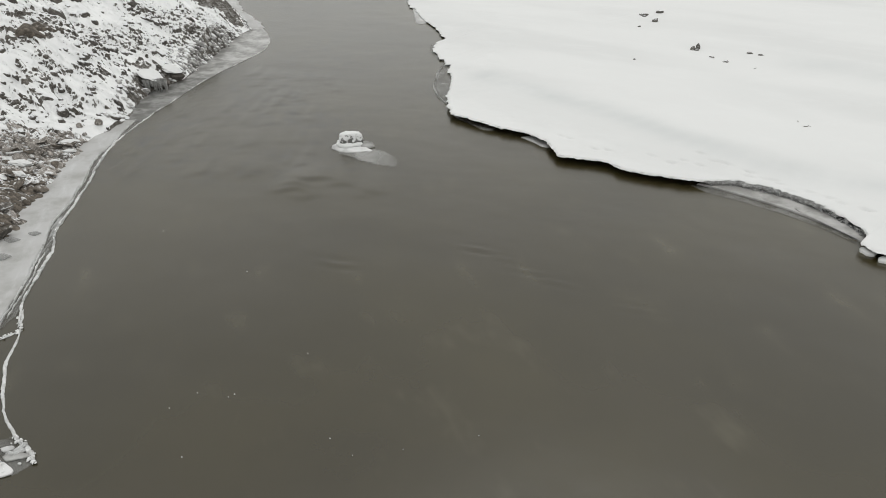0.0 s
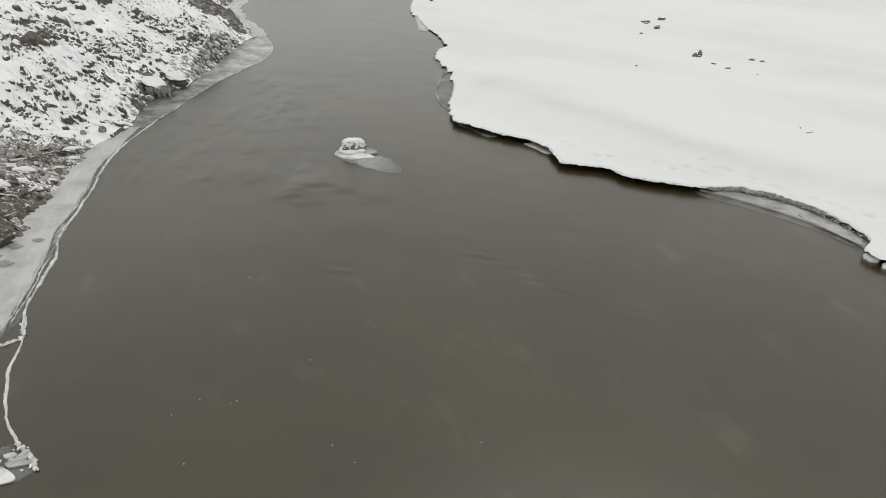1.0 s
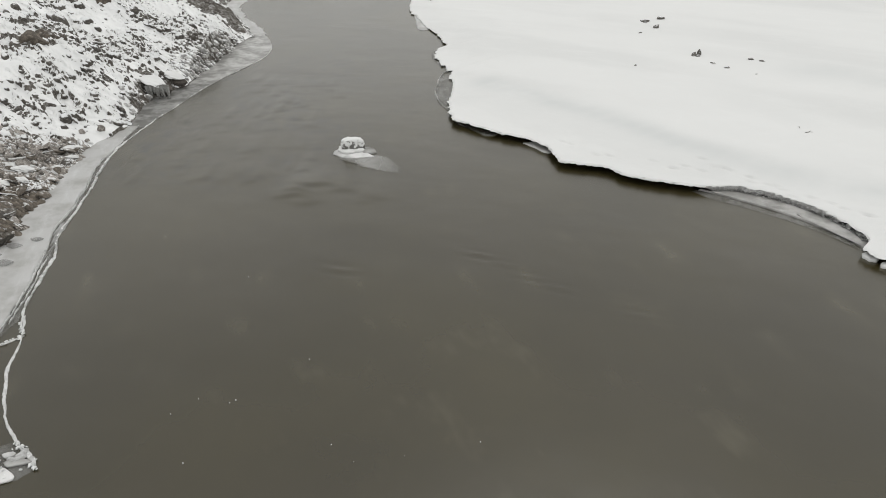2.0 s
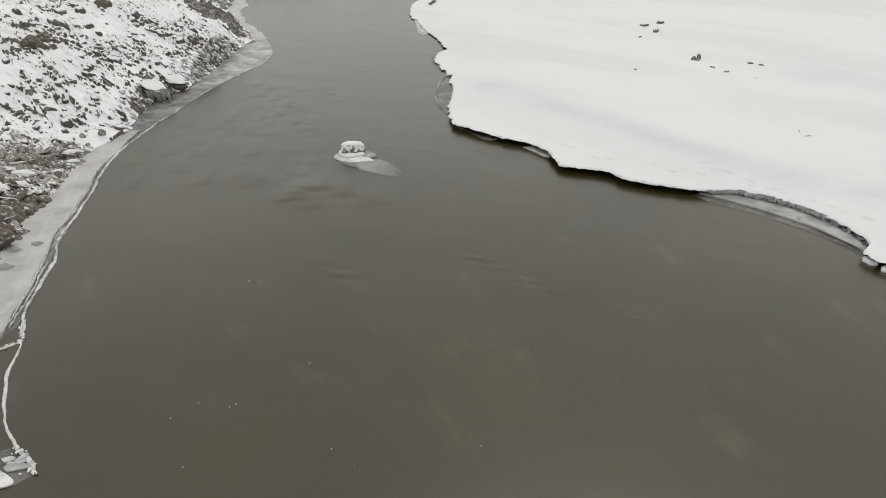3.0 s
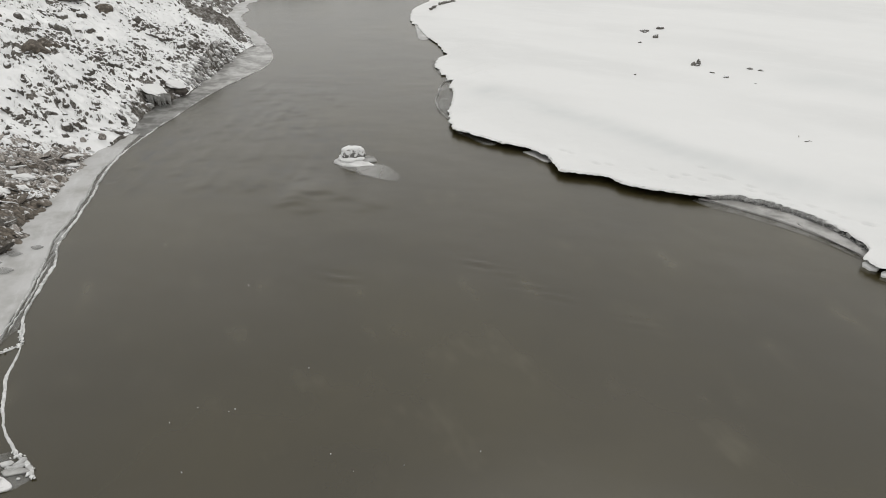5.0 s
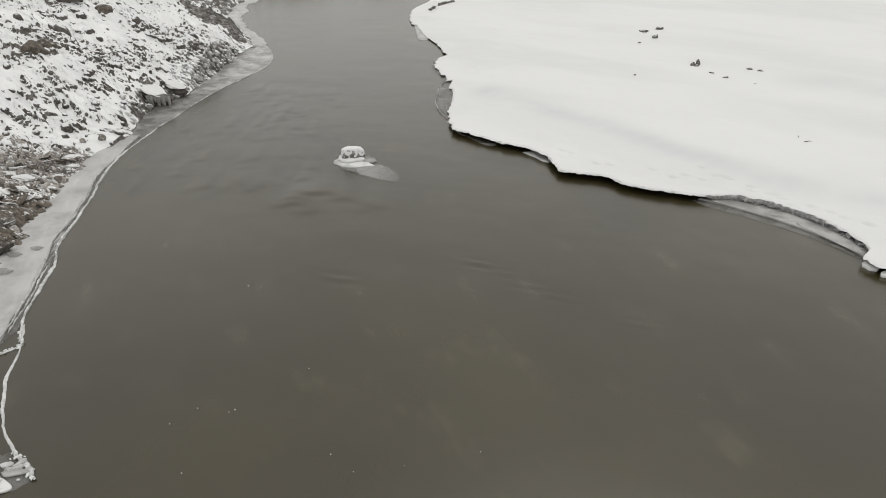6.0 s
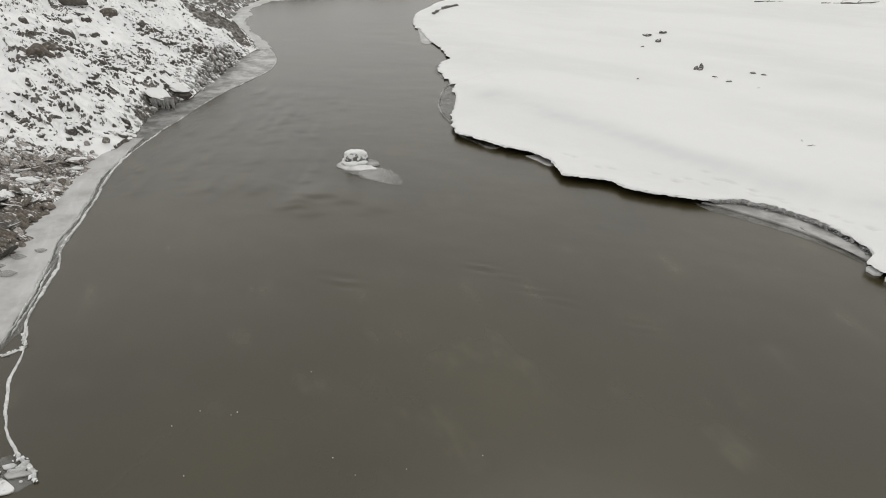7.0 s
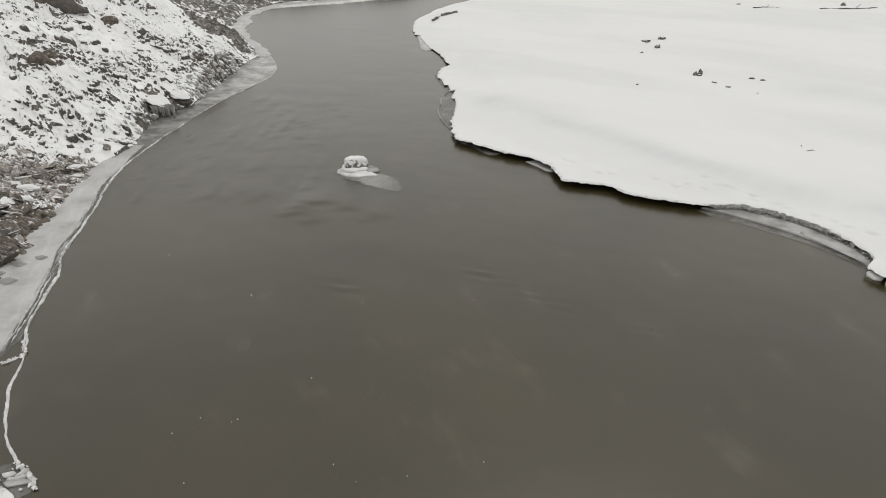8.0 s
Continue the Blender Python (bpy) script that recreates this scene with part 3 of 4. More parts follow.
def ridge(name, line, width, height, material, seed, step=0.05, z=0.0, beads=0.14):
    """A low uneven ridge of frozen spray along a line."""
    c = spline(line, step)
    run = np.concatenate([[0], np.cumsum(np.linalg.norm(np.diff(c, axis=0), axis=1))])
    tan = np.gradient(c, axis=0)
    tan /= np.linalg.norm(tan, axis=1)[:, None] + 1e-9
    nor = np.stack([-tan[:, 1], tan[:, 0]], 1)
    c = c + nor * (0.02 * fnoise(run * 1.6, run * 0, seed, 4, 0.6))[:, None]
    end = ramp(0, 0.25, run) * ramp(0, 0.25, run[-1] - run)
    w = width * (0.35 + 0.65 * end) * np.clip(1 + 0.35 * fnoise(run * 1.3, run * 0, seed + 1, 4, 0.6), 0.3, 2.0)
    w = w * np.clip(1 + beads * fnoise(run * 8, run * 0, seed + 6, 3, 0.7), 0.35, 1.8)
    h = height * np.clip(1 + 0.5 * fnoise(run * 7, run * 0, seed + 2, 3), 0.2, 2.0)
    prof = [(-1, -0.3), (-0.9, 0.35), (-0.5, 0.85), (0, 1), (0.5, 0.8), (0.9, 0.3), (1, -0.3)]
    X = np.stack([c[:, 0] + nor[:, 0] * w * a for a, _ in prof], 1)
    Y = np.stack([c[:, 1] + nor[:, 1] * w * a for a, _ in prof], 1)
    Z = np.stack([z + h * b for _, b in prof], 1) + 0.35 * height * fnoise(X * 16, Y * 16, seed + 3, 2)
    X = X + 0.15 * width * fnoise(Y * 18, X * 18, seed + 4, 2)
    return grid_mesh(name, X, Y, Z, material, flip=True)


def build_shore_ice():
    ice = tagged(new("shore_ice"), "pale frosted border ice along the stony bank", "ice", kind="structure")
    ys = np.concatenate([np.arange(-30.0, 5.0, 0.5), np.arange(5.0, 22.6, 0.08)])
    sheet = part("frosted_sheet", slab("frosted_sheet", foot(ys) - 0.6, line_x(INNER_LINE, ys), ys, 0.045, 0.12, FROST_ICE), ice)
    for x, y, r in ((-10.37, 13.98, 0.13), (-10.75, 13.65, 0.16), (-10.55, 12.85, 0.20), (-10.95, 13.2, 0.12)):
        outline = [(x + r * k * math.cos(a), y + 0.8 * r * k * math.sin(a)) for a, k in ((0.2, 1.2), (1.1, 0.8), (2.0, 1.0), (3.0, 1.4), (4.1, 0.9), (5.2, 1.1))]
        part("ice_patch", fan("ice_patch", outline, 0.072, 0.02, PANE_ICE, int(100 * r)), ice, "refrozen grey patch")
    for name, start, end, mat, label in (("wet_sheet", 22.4, 28.2, WET_SHEET, "dark wet ice"), ("thin_sheet", 28.0, 38.7, APRON_ICE, "grey wind-polished ice")):
        ys = np.arange(start, end, 0.10)
        part(name, slab(name, foot(ys) - 0.5, line_x(RIM_LINE, ys) + 0.02, ys, 0.03 if start > 25 else 0.022, 0.08, mat, seed=74), ice, label)
    ys = np.arange(9.9, 22.6, 0.08)
    part("clear_sheet", slab("clear_sheet", line_x(INNER_LINE, ys) - 0.02, line_x(INNER_LINE, ys) + (line_x(RIM_LINE, ys) - line_x(INNER_LINE, ys)) * (0.15 + 0.85 * ramp(9.9, 11.4, ys)), ys, 0.018, 0.05, THIN_ICE, seed=77), ice, "dark see-through ice")
    ys = np.arange(38.5, 68.0, 0.12)
    wide = 0.85 + 0.20 * fnoise(ys * 0.3, ys * 0, 78, 2)
    outer = np.maximum(foot(ys) + wide, np.where(ys > 57, line_x(FAR_EDGE, ys), -99))
    part("far_sheet", slab("far_sheet", foot(ys) - 0.5, outer, ys, 0.018, 0.10, FROST_ICE, seed=79, ragged=0.05), ice)
    part("far_rim", ridge("far_rim", [(x - 0.3, y + 0.3) for x, y in FAR_EDGE], 0.4, 0.10, RIM, 80, 0.1), ice)
    part("outer_rim", ridge("outer_rim", [(x - 0.04, y) for x, y in RIM_LINE[11:23]], 0.036, 0.026, RIM, 81, 0.03), ice, "white crust of frozen spray")
    part("lower_rim", ridge("lower_rim", [(x - 0.02, y) for x, y in RIM_LINE[21:]], 0.024, 0.024, RIM, 83, 0.03), ice, "white crust of frozen spray")
    part("upper_rim", ridge("upper_rim", RIM_LINE[:12], 0.022, 0.025, RIM, 84), ice, "white crust of frozen spray")
    part("inner_rim", ridge("inner_rim", INNER_LINE[:-3], 0.009, 0.046, RIM, 87), ice, "white crust of frozen spray")
    middle = [(x + 0.09, y) for x, y in INNER_LINE[10:15]]
    part("middle_rim", ridge("middle_rim", middle, 0.014, 0.035, RIM, 90), ice, "white crust of frozen spray")
    arm = [(-8.52, 10.14), (-8.64, 10.0), (-8.74, 9.88), (-8.82, 9.80)]
    part("side_rim", ridge("side_rim", arm, 0.034, 0.03, RIM, 93, 0.02, beads=0.4), ice, "white crust of frozen spray")
    crumbs(ice, arm, 14, 0.05, 18)
    crumbs(ice, [(-8.6, 10.2), (-8.72, 10.35), (-8.78, 10.48), (-8.86, 10.6)], 16, 0.04, 19)
    crumbs(ice, [(-8.62, 10.3), (-8.55, 10.15), (-8.52, 10.0)], 12, 0.055, 20)
    return ice


def crumbs(parent, line, count, largest, seed, spread=0.02, z=0.03):
    """Crumbs of frozen spray along a line."""
    rng = random.Random(seed)
    crumb = rock_mesh("ice_crumb", 111 + seed, 2, CRUMB, 0.8, 0.5, 0.3)
    crumb.shade_smooth()
    for _ in range(count):
        k = rng.random() * (len(line) - 1)
        (xa, ya), (xb, yb) = line[int(k)], line[int(k) + 1]
        f = k - int(k)
        ob = part("ice_crumb", crumb, parent)
        size = largest * rng.uniform(0.35, 1.0)
        ob.matrix_basis = (pose(xa + (xb - xa) * f + rng.gauss(0, spread), ya + (yb - ya) * f + rng.gauss(0, spread), z, rng.uniform(0, 90), 0, rng.uniform(0, 360))
                           @ Matrix.Diagonal((1.5 * size, size, size, 1)))


def build_ice_jam():
    """Broken plates frozen together at the end of the rim."""
    jam = tagged(new("ice_jam"), "broken white ice plates frozen together at the water's edge", "ice")
    jam.location = (-6.8, 6.95, 0.0)
    base = [(0.38, -0.24), (0.26, 0.02), (0.05, 0.22), (-0.2, 0.38), (-0.42, 0.3), (-0.5, -0.1), (-0.42, -0.36), (-0.1, -0.46), (0.18, -0.40)]
    part("base_ice", fan("base_ice", base, 0.012, 0.05, PANE_ICE, 119), jam)
    for i, (outline, z, mat) in enumerate((([(-0.30, -0.20), (-0.12, -0.16), (0.10, -0.28), (0.16, -0.38), (-0.05, -0.48), (-0.28, -0.44), (-0.40, -0.32)], 0.035, COLLAR_ICE),
                                           ([(-0.42, -0.10), (-0.25, -0.14), (-0.18, -0.28), (-0.34, -0.26), (-0.46, -0.20)], 0.045, RIM),
                                           ([(-0.30, 0.10), (-0.14, 0.16), (-0.06, 0.08), (-0.20, 0.02)], 0.040, COLLAR_ICE),
                                           ([(-0.16, -0.08), (-0.06, 0.06), (0.14, 0.0), (0.28, -0.06), (0.10, -0.12), (-0.05, -0.16)], 0.05, APRON_ICE))):
        part("ice_plate", fan("ice_plate", outline, z, 0.03, mat, 100 + 7 * i), jam)
    rim = [(0.39, -0.19), (0.22, 0.02), (0.0, 0.20), (-0.22, 0.36)]
    rng = random.Random(303)
    shards = [rock_mesh("ice_shard", 301 + i, 2, mat, 0.22, 0.3, 0.98) for i, mat in enumerate((RIM, LEDGE_ICE, GREY_ICE, RIM))]
    for i in range(12):
        ob = part("ice_shard", rng.choice(shards), jam)
        x = rng.uniform(-0.5, 0.12)
        size = rng.uniform(0.05, 0.17)
        ob.matrix_basis = (pose(x, rng.uniform(-0.40, 0.16), 0.03 + 0.12 * size, rng.uniform(-24, 24), rng.uniform(-24, 24), rng.uniform(0, 360))
                           @ Matrix.Diagonal((1.5 * size, 0.7 * size, size, 1)))
    part("frozen_rim", ridge("frozen_rim", rim, 0.040, 0.040, RIM, 131, 0.02, beads=0.4), jam)
    crumbs(jam, rim, 44, 0.060, 17, 0.022)
    crumbs(jam, [(-0.45, -0.3), (-0.2, -0.1), (-0.15, 0.2), (0.1, 0.0), (0.05, -0.3), (-0.3, -0.42)], 22, 0.055, 21, 0.05, 0.03)


# ---- right: thin ice in front of the snow rim ----
def fan(name, outline, z, thick, material, seed, rough=0.05):
    """A thin plate from a smooth closed outline, with a rounded rim."""
    c = spline(outline + outline[:1], 0.06)[:-1]
    turn = np.linspace(0, 2 * math.pi, len(c))
    mid = c.mean(0)
    c = mid + (c - mid) * (1 + rough * fnoise(3 * np.cos(turn), 3 * np.sin(turn), seed + 50, 4, 0.6))[:, None]
    rows = [(1.0, -thick), (1.0, -0.3 * thick), (0.985, 0.0), (0.8, 0.004), (0.5, 0.004), (0.2, 0.004)]
    X = np.stack([mid[0] + (c[:, 0] - mid[0]) * k for k, _ in rows], 1)
    Y = np.stack([mid[1] + (c[:, 1] - mid[1]) * k for k, _ in rows], 1)
    Z = np.stack([np.full(len(c), z + h) for _, h in rows], 1) + 0.004 * vnoise(X * 4, Y * 4, seed)
    X, Y, Z = (np.vstack([a, a[:1]]) for a in (X, Y, Z))
    me = grid_mesh(name, X, Y, Z, material)
    attribute(me, "rim", np.broadcast_to(np.array([k for k, _ in rows]), X.shape))
    bm = bmesh.new()
    bm.from_mesh(me)
    bmesh.ops.remove_doubles(bm, verts=bm.verts, dist=1e-4)
    bmesh.ops.holes_fill(bm, edges=[e for e in bm.edges if e.is_boundary])
    bmesh.ops.recalc_face_normals(bm, faces=bm.faces)
    bm.to_mesh(me)
    bm.free()
    me.shade_smooth()
    return me


def build_right_ice():
    rim = tagged(new("shelf_ice"), "thin grey ice panes fringing the snow shelf", "ice", kind="structure")
    part("ice_pane", fan("ice_pane", [(7.3, 16.95), (7.65, 16.42), (8.24, 15.98), (8.81, 15.47), (9.36, 14.95), (9.82, 14.35), (10.18, 13.8), (10.33, 13.5), (10.7, 13.8),
                                      (10.6, 14.9), (9.9, 15.9), (8.9, 16.8), (7.8, 17.1)], 0.012, 0.04, PANE_ICE, 129, 0.006), rim, "thin clear ice pane lying just awash")
    tagged(part("ice_ledge", fan("ice_ledge", [(7.5, 17.0), (7.98, 16.66), (8.40, 16.32), (8.95, 15.82), (9.48, 15.28), (9.94, 14.64), (10.30, 14.0), (10.45, 13.6), (10.8, 13.7),
                                                       (10.6, 14.9), (9.9, 15.9), (8.9, 16.8), (7.8, 17.1)], 0.05, 0.12, SHELF_ICE, 130, 0.006), rim), "low grey ice ledge below the snow rim")
    for outline, mat, label in (
            ([(0.3, 31.4), (-0.2, 29.3), (-0.38, 27.0), (-0.24, 25.5), (0.25, 24.3), (0.8, 25.5), (0.9, 28), (0.8, 31)], PANE_ICE, "thin clear ice pane frozen to the snow rim"),
            ([(-0.2, 35.0), (-0.65, 33.9), (-0.52, 32.2), (0.0, 31.0), (0.6, 32), (0.5, 34.5)], PANE_ICE, "thin clear ice pane frozen to the snow rim"),
            ([(-2.1, 45.2), (-1.8, 42), (-1.6, 39.8), (-1.2, 39.6), (-0.8, 40.5), (-1.2, 43), (-1.5, 45)], FROST_ICE, "white ice tongue reaching into the water"),
            ([(2.72, 20.82), (2.95, 20.52), (3.18, 20.2), (3.40, 19.9), (3.75, 20.1), (3.3, 20.9)], FROST_ICE, "grey ice ledge under the snow rim"),
            ([(0.3, 23.3), (0.6, 22.75), (1.0, 22.2), (1.5, 21.5), (1.9, 21.8), (1.2, 22.9)], PANE_ICE, "grey ice ledge under the snow rim")):
        part("ice_pane", fan("ice_pane", outline, 0.03, 0.07, mat, 131), rim, label)
    part("pane_rim", ridge("ice_rim", [(0.25, 30.6), (-0.19, 29.25), (-0.38, 27.0), (-0.24, 25.6), (0.18, 24.4)], 0.03, 0.05, GREY_ICE, 133), rim, "curved grey rim of a thin ice pane")


def build_broken_snow():
    """Crumbled snow along the grey face over the ice ledge, joined, and a few blocks at its end."""
    rng = random.Random(88)
    rim = spline([(7.9, 16.85), (8.5, 16.62), (9.3, 16.05), (9.97, 15.3), (10.35, 14.3), (10.42, 13.7)], 0.03)
    shapes = [rock_mesh("crumb", 401 + i, 2, SNOW, 0.8, 0.5, 0.5) for i in range(4)]
    base = []
    for me in shapes:
        co = np.array([v.co[:] for v in me.vertices])
        base.append((co, np.array([p.vertices[:] for p in me.polygons])))
    verts, faces, n = [], [], 0
    for _ in range(300):
        x, y = rim[rng.randrange(len(rim))]
        k = rng.random()
        size = 0.03 + 0.06 * rng.random() ** 2
        m = np.array(pose(x + 0.16 + 0.05 * k + rng.gauss(0, 0.02), y + 0.12 + rng.gauss(0, 0.02), 0.05 + 0.11 * k, rng.uniform(0, 90), rng.uniform(0, 90), rng.uniform(0, 360)) @ Matrix.Scale(size, 4))
        co, tri = rng.choice(base)
        verts.append(co @ m[:3, :3].T + m[:3, 3])
        faces.append(tri + n)
        n += len(co)
    ob = new("broken_snow", mesh_from("broken_snow", np.vstack(verts), np.vstack(faces), CRUMBLED))
    tagged(ob, "crumbled grey snow along the undercut rim", "snow", kind="stuff")
    for x, y, rx, ry, h in [(10.36, 13.15, 0.22, 0.20, 0.06), (10.62, 12.75, 0.26, 0.18, 0.06)]:
        heap = new("snow_heap", lump("snow_heap", rx, ry, h, int(100 * y), SNOW))
        heap.location = (x, y, 0.05)
        tagged(heap, "rounded heap of icy snow at the shelf's rim", "snow heap", "snow heaps by the rim")


# ---- the boulder in the stream ----
def build_boulder():
    thing = tagged(new("river_boulder"), "snow-capped boulder frozen into a collar of ice in the river", "boulder")
    thing.location = (-3.08, 20.1, 0.0)
    me = rock_mesh("stone", 3, 4, STONE_WET, 0.75, 0.22)
    me.shade_smooth()
    stone = part("stone", me, thing)
    stone.matrix_basis = pose(0.0, 0.06, 0.17, 0, 0, 20) @ Matrix.Diagonal((0.84, 0.66, 0.86, 1))
    cap = part("snow_cap", lump("snow_cap", 0.33, 0.23, 0.085, 141, SNOW), stone, "white snow cap")
    cap.matrix_basis = stone.matrix_basis.inverted() @ pose(-0.05, 0.14, 0.34)
    brim = part("snow_brim", lump("snow_brim", 0.47, 0.34, 0.055, 142, SNOW), thing, "snow crust round the waterline")
    brim.location = (-0.06, 0.02, 0.10)
    side = part("ice_knob", lump("ice_knob", 0.27, 0.26, 0.07, 143, GREY_ICE), thing, "clear grey ice frozen to the side")
    side.location = (0.50, 0.02, 0.02)
    collar = part("ice_collar", fan("ice_collar", [(-0.62, -0.05), (-0.60, -0.28), (-0.40, -0.52), (-0.05, -0.66), (0.38, -0.62), (0.72, -0.50), (0.55, -0.25), (0.60, 0.08), (0.3, 0.3), (-0.3, 0.3)], 0.04, 0.08, COLLAR_ICE, 144), thing)
    part("lower_ice", fan("lower_ice", [(-0.55, -0.40), (-0.35, -0.80), (0.0, -1.05), (0.35, -1.10), (0.6, -0.95), (0.75, -0.5), (0.4, -0.4)], 0.022, 0.06, DEEP_ICE, 145), collar)
    part("ice_tail", fan("ice_tail", [(0.0, -0.60), (0.55, -0.20), (0.85, -0.30), (1.16, -0.46), (1.46, -0.80), (1.70, -1.30), (1.82, -1.85), (1.60, -1.98), (1.2, -1.82), (0.8, -1.62), (0.4, -1.38), (0.1, -1.05)], 0.012, 0.05, TAIL_ICE, 146), collar, "thin submerged ice tail")


def lump(name, rx, ry, h, seed, material):
    """A rounded pillow of snow or ice."""
    n, rows = 28, 9
    a = np.linspace(0, 2 * math.pi, n + 1)
    k = np.linspace(1, 0.02, rows)
    r = 1 + 0.24 * vnoise(2.3 * np.cos(a), 2.3 * np.sin(a), seed) + 0.12 * vnoise(6 * np.cos(a), 6 * np.sin(a), seed + 5)
    X, Y = rx * np.outer(r * np.cos(a), k), ry * np.outer(r * np.sin(a), k)
    Z = h * np.sqrt(np.maximum(0, 1 - k ** 2.6))[None, :] * (1 + 0.25 * vnoise(X * 6, Y * 6, seed + 1))
    X, Y, Z = np.hstack([X[:, :1] * 0.96, X]), np.hstack([Y[:, :1] * 0.96, Y]), np.hstack([Z[:, :1] - 0.05, Z])
    return grid_mesh(name, X, Y, Z, material)


# ---- dead weeds and driftwood in the snow ----
def snow_z(x, y):
    line = spline(SNOW_EDGE, 0.3)
    s = np.array([0.80, 0.60])
    rel = np.array([x, y]) - line
    along = rel @ s
    off = np.abs(rel @ np.array([-0.60, 0.80]))
    d = max(0.3, float(along[np.argmin(off + 1e3 * (along < 0))]))
    return float(shelf_height(np.array(x), np.array(y), np.array(d)))


def stick_mesh(name, seed, length, radius, material):
    """A crooked tapering branch lying along x, with two stubs."""
    rng = random.Random(seed)
    verts, faces = [], []

    def limb(p, d, length, radius, rows):
        b = len(verts)
        p, d = Vector(p), Vector(d).normalized()
        for k in range(rows):
            t = k / (rows - 1)
            r = radius * (1 - 0.7 * t)
            side = d.cross(Vector((0, 0, 1))).normalized()
            up = side.cross(d)
            for i in range(6):
                q = 2 * math.pi * i / 6
                verts.append(tuple(p + r * (math.cos(q) * side + math.sin(q) * up)))
            p = p + d * length / rows
            d = (d + Vector((0, rng.uniform(-0.3, 0.3), rng.uniform(-0.08, 0.10)))).normalized()
        for k in range(rows - 1):
            faces.extend((b + 6 * k + i, b + 6 * k + (i + 1) % 6, b + 6 * k + 6 + (i + 1) % 6, b + 6 * k + 6 + i) for i in range(6))
        faces.append(tuple(range(b, b + 6)))
        faces.append(tuple(reversed(range(b + 6 * rows - 6, b + 6 * rows))))

    limb((-length / 2, 0, 0), (1, 0, 0.02), length, radius, 9)
    limb((-length / 8, 0, 0), (0.7, 0.6, 0.35), length * 0.3, radius * 0.6, 5)
    limb((length / 6, 0, 0), (0.6, -0.7, 0.25), length * 0.22, radius * 0.5, 4)
    return mesh_from(name, verts, faces, material)


def build_snow_debris():
    rng = random.Random(5)
    shapes = [rock_mesh("snow_stone", 51 + i, 3, CLOD_SNOW, 0.8, 0.4) for i in range(5)]
    for x, y, w, h, turn in [(12.02, 39.7, 0.50, 0.22, 5), (12.0, 39.35, 0.26, 0.10, 0), (13.19, 40.35, 0.55, 0.30, 30), (12.14, 37.7, 0.34, 0.34, 60), (10.94, 36.6, 0.20, 0.14, 20),
                             (12.1, 31.3, 0.36, 0.34, 40), (12.44, 31.5, 0.30, 0.44, 80), (12.28, 31.15, 0.22, 0.20, 10), (12.86, 29.05, 0.24, 0.14, 0),
                             (13.76, 28.0, 0.10, 0.06, 0), (14.52, 30.38, 0.26, 0.12, -20), (14.86, 30.1, 0.26, 0.11, -25), (8.85, 29.6, 0.11, 0.09, 0), (31.1, 53.1, 0.45, 0.45, 15), (23.3, 54.0, 0.30, 0.16, 0)]:
        ob = new("snow_stone", rng.choice(shapes))
        ob.matrix_basis = pose(x, y, snow_z(x, y) + 0.08 * h, 0, 0, turn) @ Matrix.Diagonal((w * 1.2, w * 0.85, h * 1.15, 1))
        tagged(ob, "dark stone showing through the smooth snow", "stone", "stones in the snow")
    # sticks at y 51 to 52 stand in for dark crack lines of the snow edge
    for x, y, length, r, turn in [(12.52, 29.75, 0.34, 0.030, -50), (25.0, 52.1, 2.6, 0.035, -4), (28.9, 51.5, 0.8, 0.045, 4),
                                  (31.6, 51.4, 3.4, 0.055, 2), (30.1, 51.45, 1.4, 0.03, -3), (12.49, 21.4, 0.16, 0.012, 70), (12.61, 20.9, 0.32, 0.014, 5), (-0.72, 49.95, 0.9, 0.05, 62)]:
        ob = new("branch", stick_mesh("branch", int(x * 10 + y), length, r, WEED))
        ob.matrix_basis = pose(x, y, snow_z(x, y) + 0.4 * r, 0, 0, turn)
        tagged(ob, "dark thin branch or crack line in the snow", "branch", "branches in the snow")
    for i, (x, y) in enumerate([(-1.0, 48.95), (-0.8, 49.6), (-0.39, 50.75), (-0.2, 51.0), (-0.05, 51.15), (0.14, 51.3), (0.32, 51.45), (0.5, 51.7), (0.66, 51.9)]):
        ob = new("snow_stone", rng.choice(shapes))
        ob.matrix_basis = pose(x, y, snow_z(x, y) + 0.02, 0, 0, 40 * i) @ Matrix.Diagonal((0.34, 0.22, 0.30, 1))
        tagged(ob, "small dark stone along a crack in the snow", "stone", "stones by the snow rim")


# ---- specks of foam ----
def build_foam():
    rng = random.Random(12)
    verts, faces = [], []
    for x, y in [(-4.73, 7.96), (-4.37, 8.33), (-3.79, 8.23), (-3.7, 8.3), (-1.85, 7.28), (-1.44, 6.93), (-0.64, 7.05), (0.59, 7.34), (-4.54, 12.3), (-4.14, 6.9), (-7.2, 14.2), (-2.6, 9.4)]:
        r, b = rng.uniform(0.008, 0.016), len(verts)
        ring = [(x + r * rng.uniform(0.6, 1.2) * math.cos(i * 1.047), y + r * rng.uniform(0.6, 1.2) * math.sin(i * 1.047)) for i in range(6)]
        verts += [(p, q, -0.01) for p, q in ring] + [(p * 0.6 + x * 0.4, q * 0.6 + y * 0.4, 0.018) for p, q in ring]
        faces += [(b + i, b + (i + 1) % 6, b + 6 + (i + 1) % 6, b + 6 + i) for i in range(6)] + [tuple(range(b + 6, b + 12))]
    tagged(new("foam", mesh_from("foam", verts, faces, RIM)), "scattered white foam specks drifting on the water", "foam", kind="stuff")


build_shore_ice()
build_ice_jam()
build_right_ice()
build_broken_snow()
build_boulder()
build_snow_debris()
build_foam()


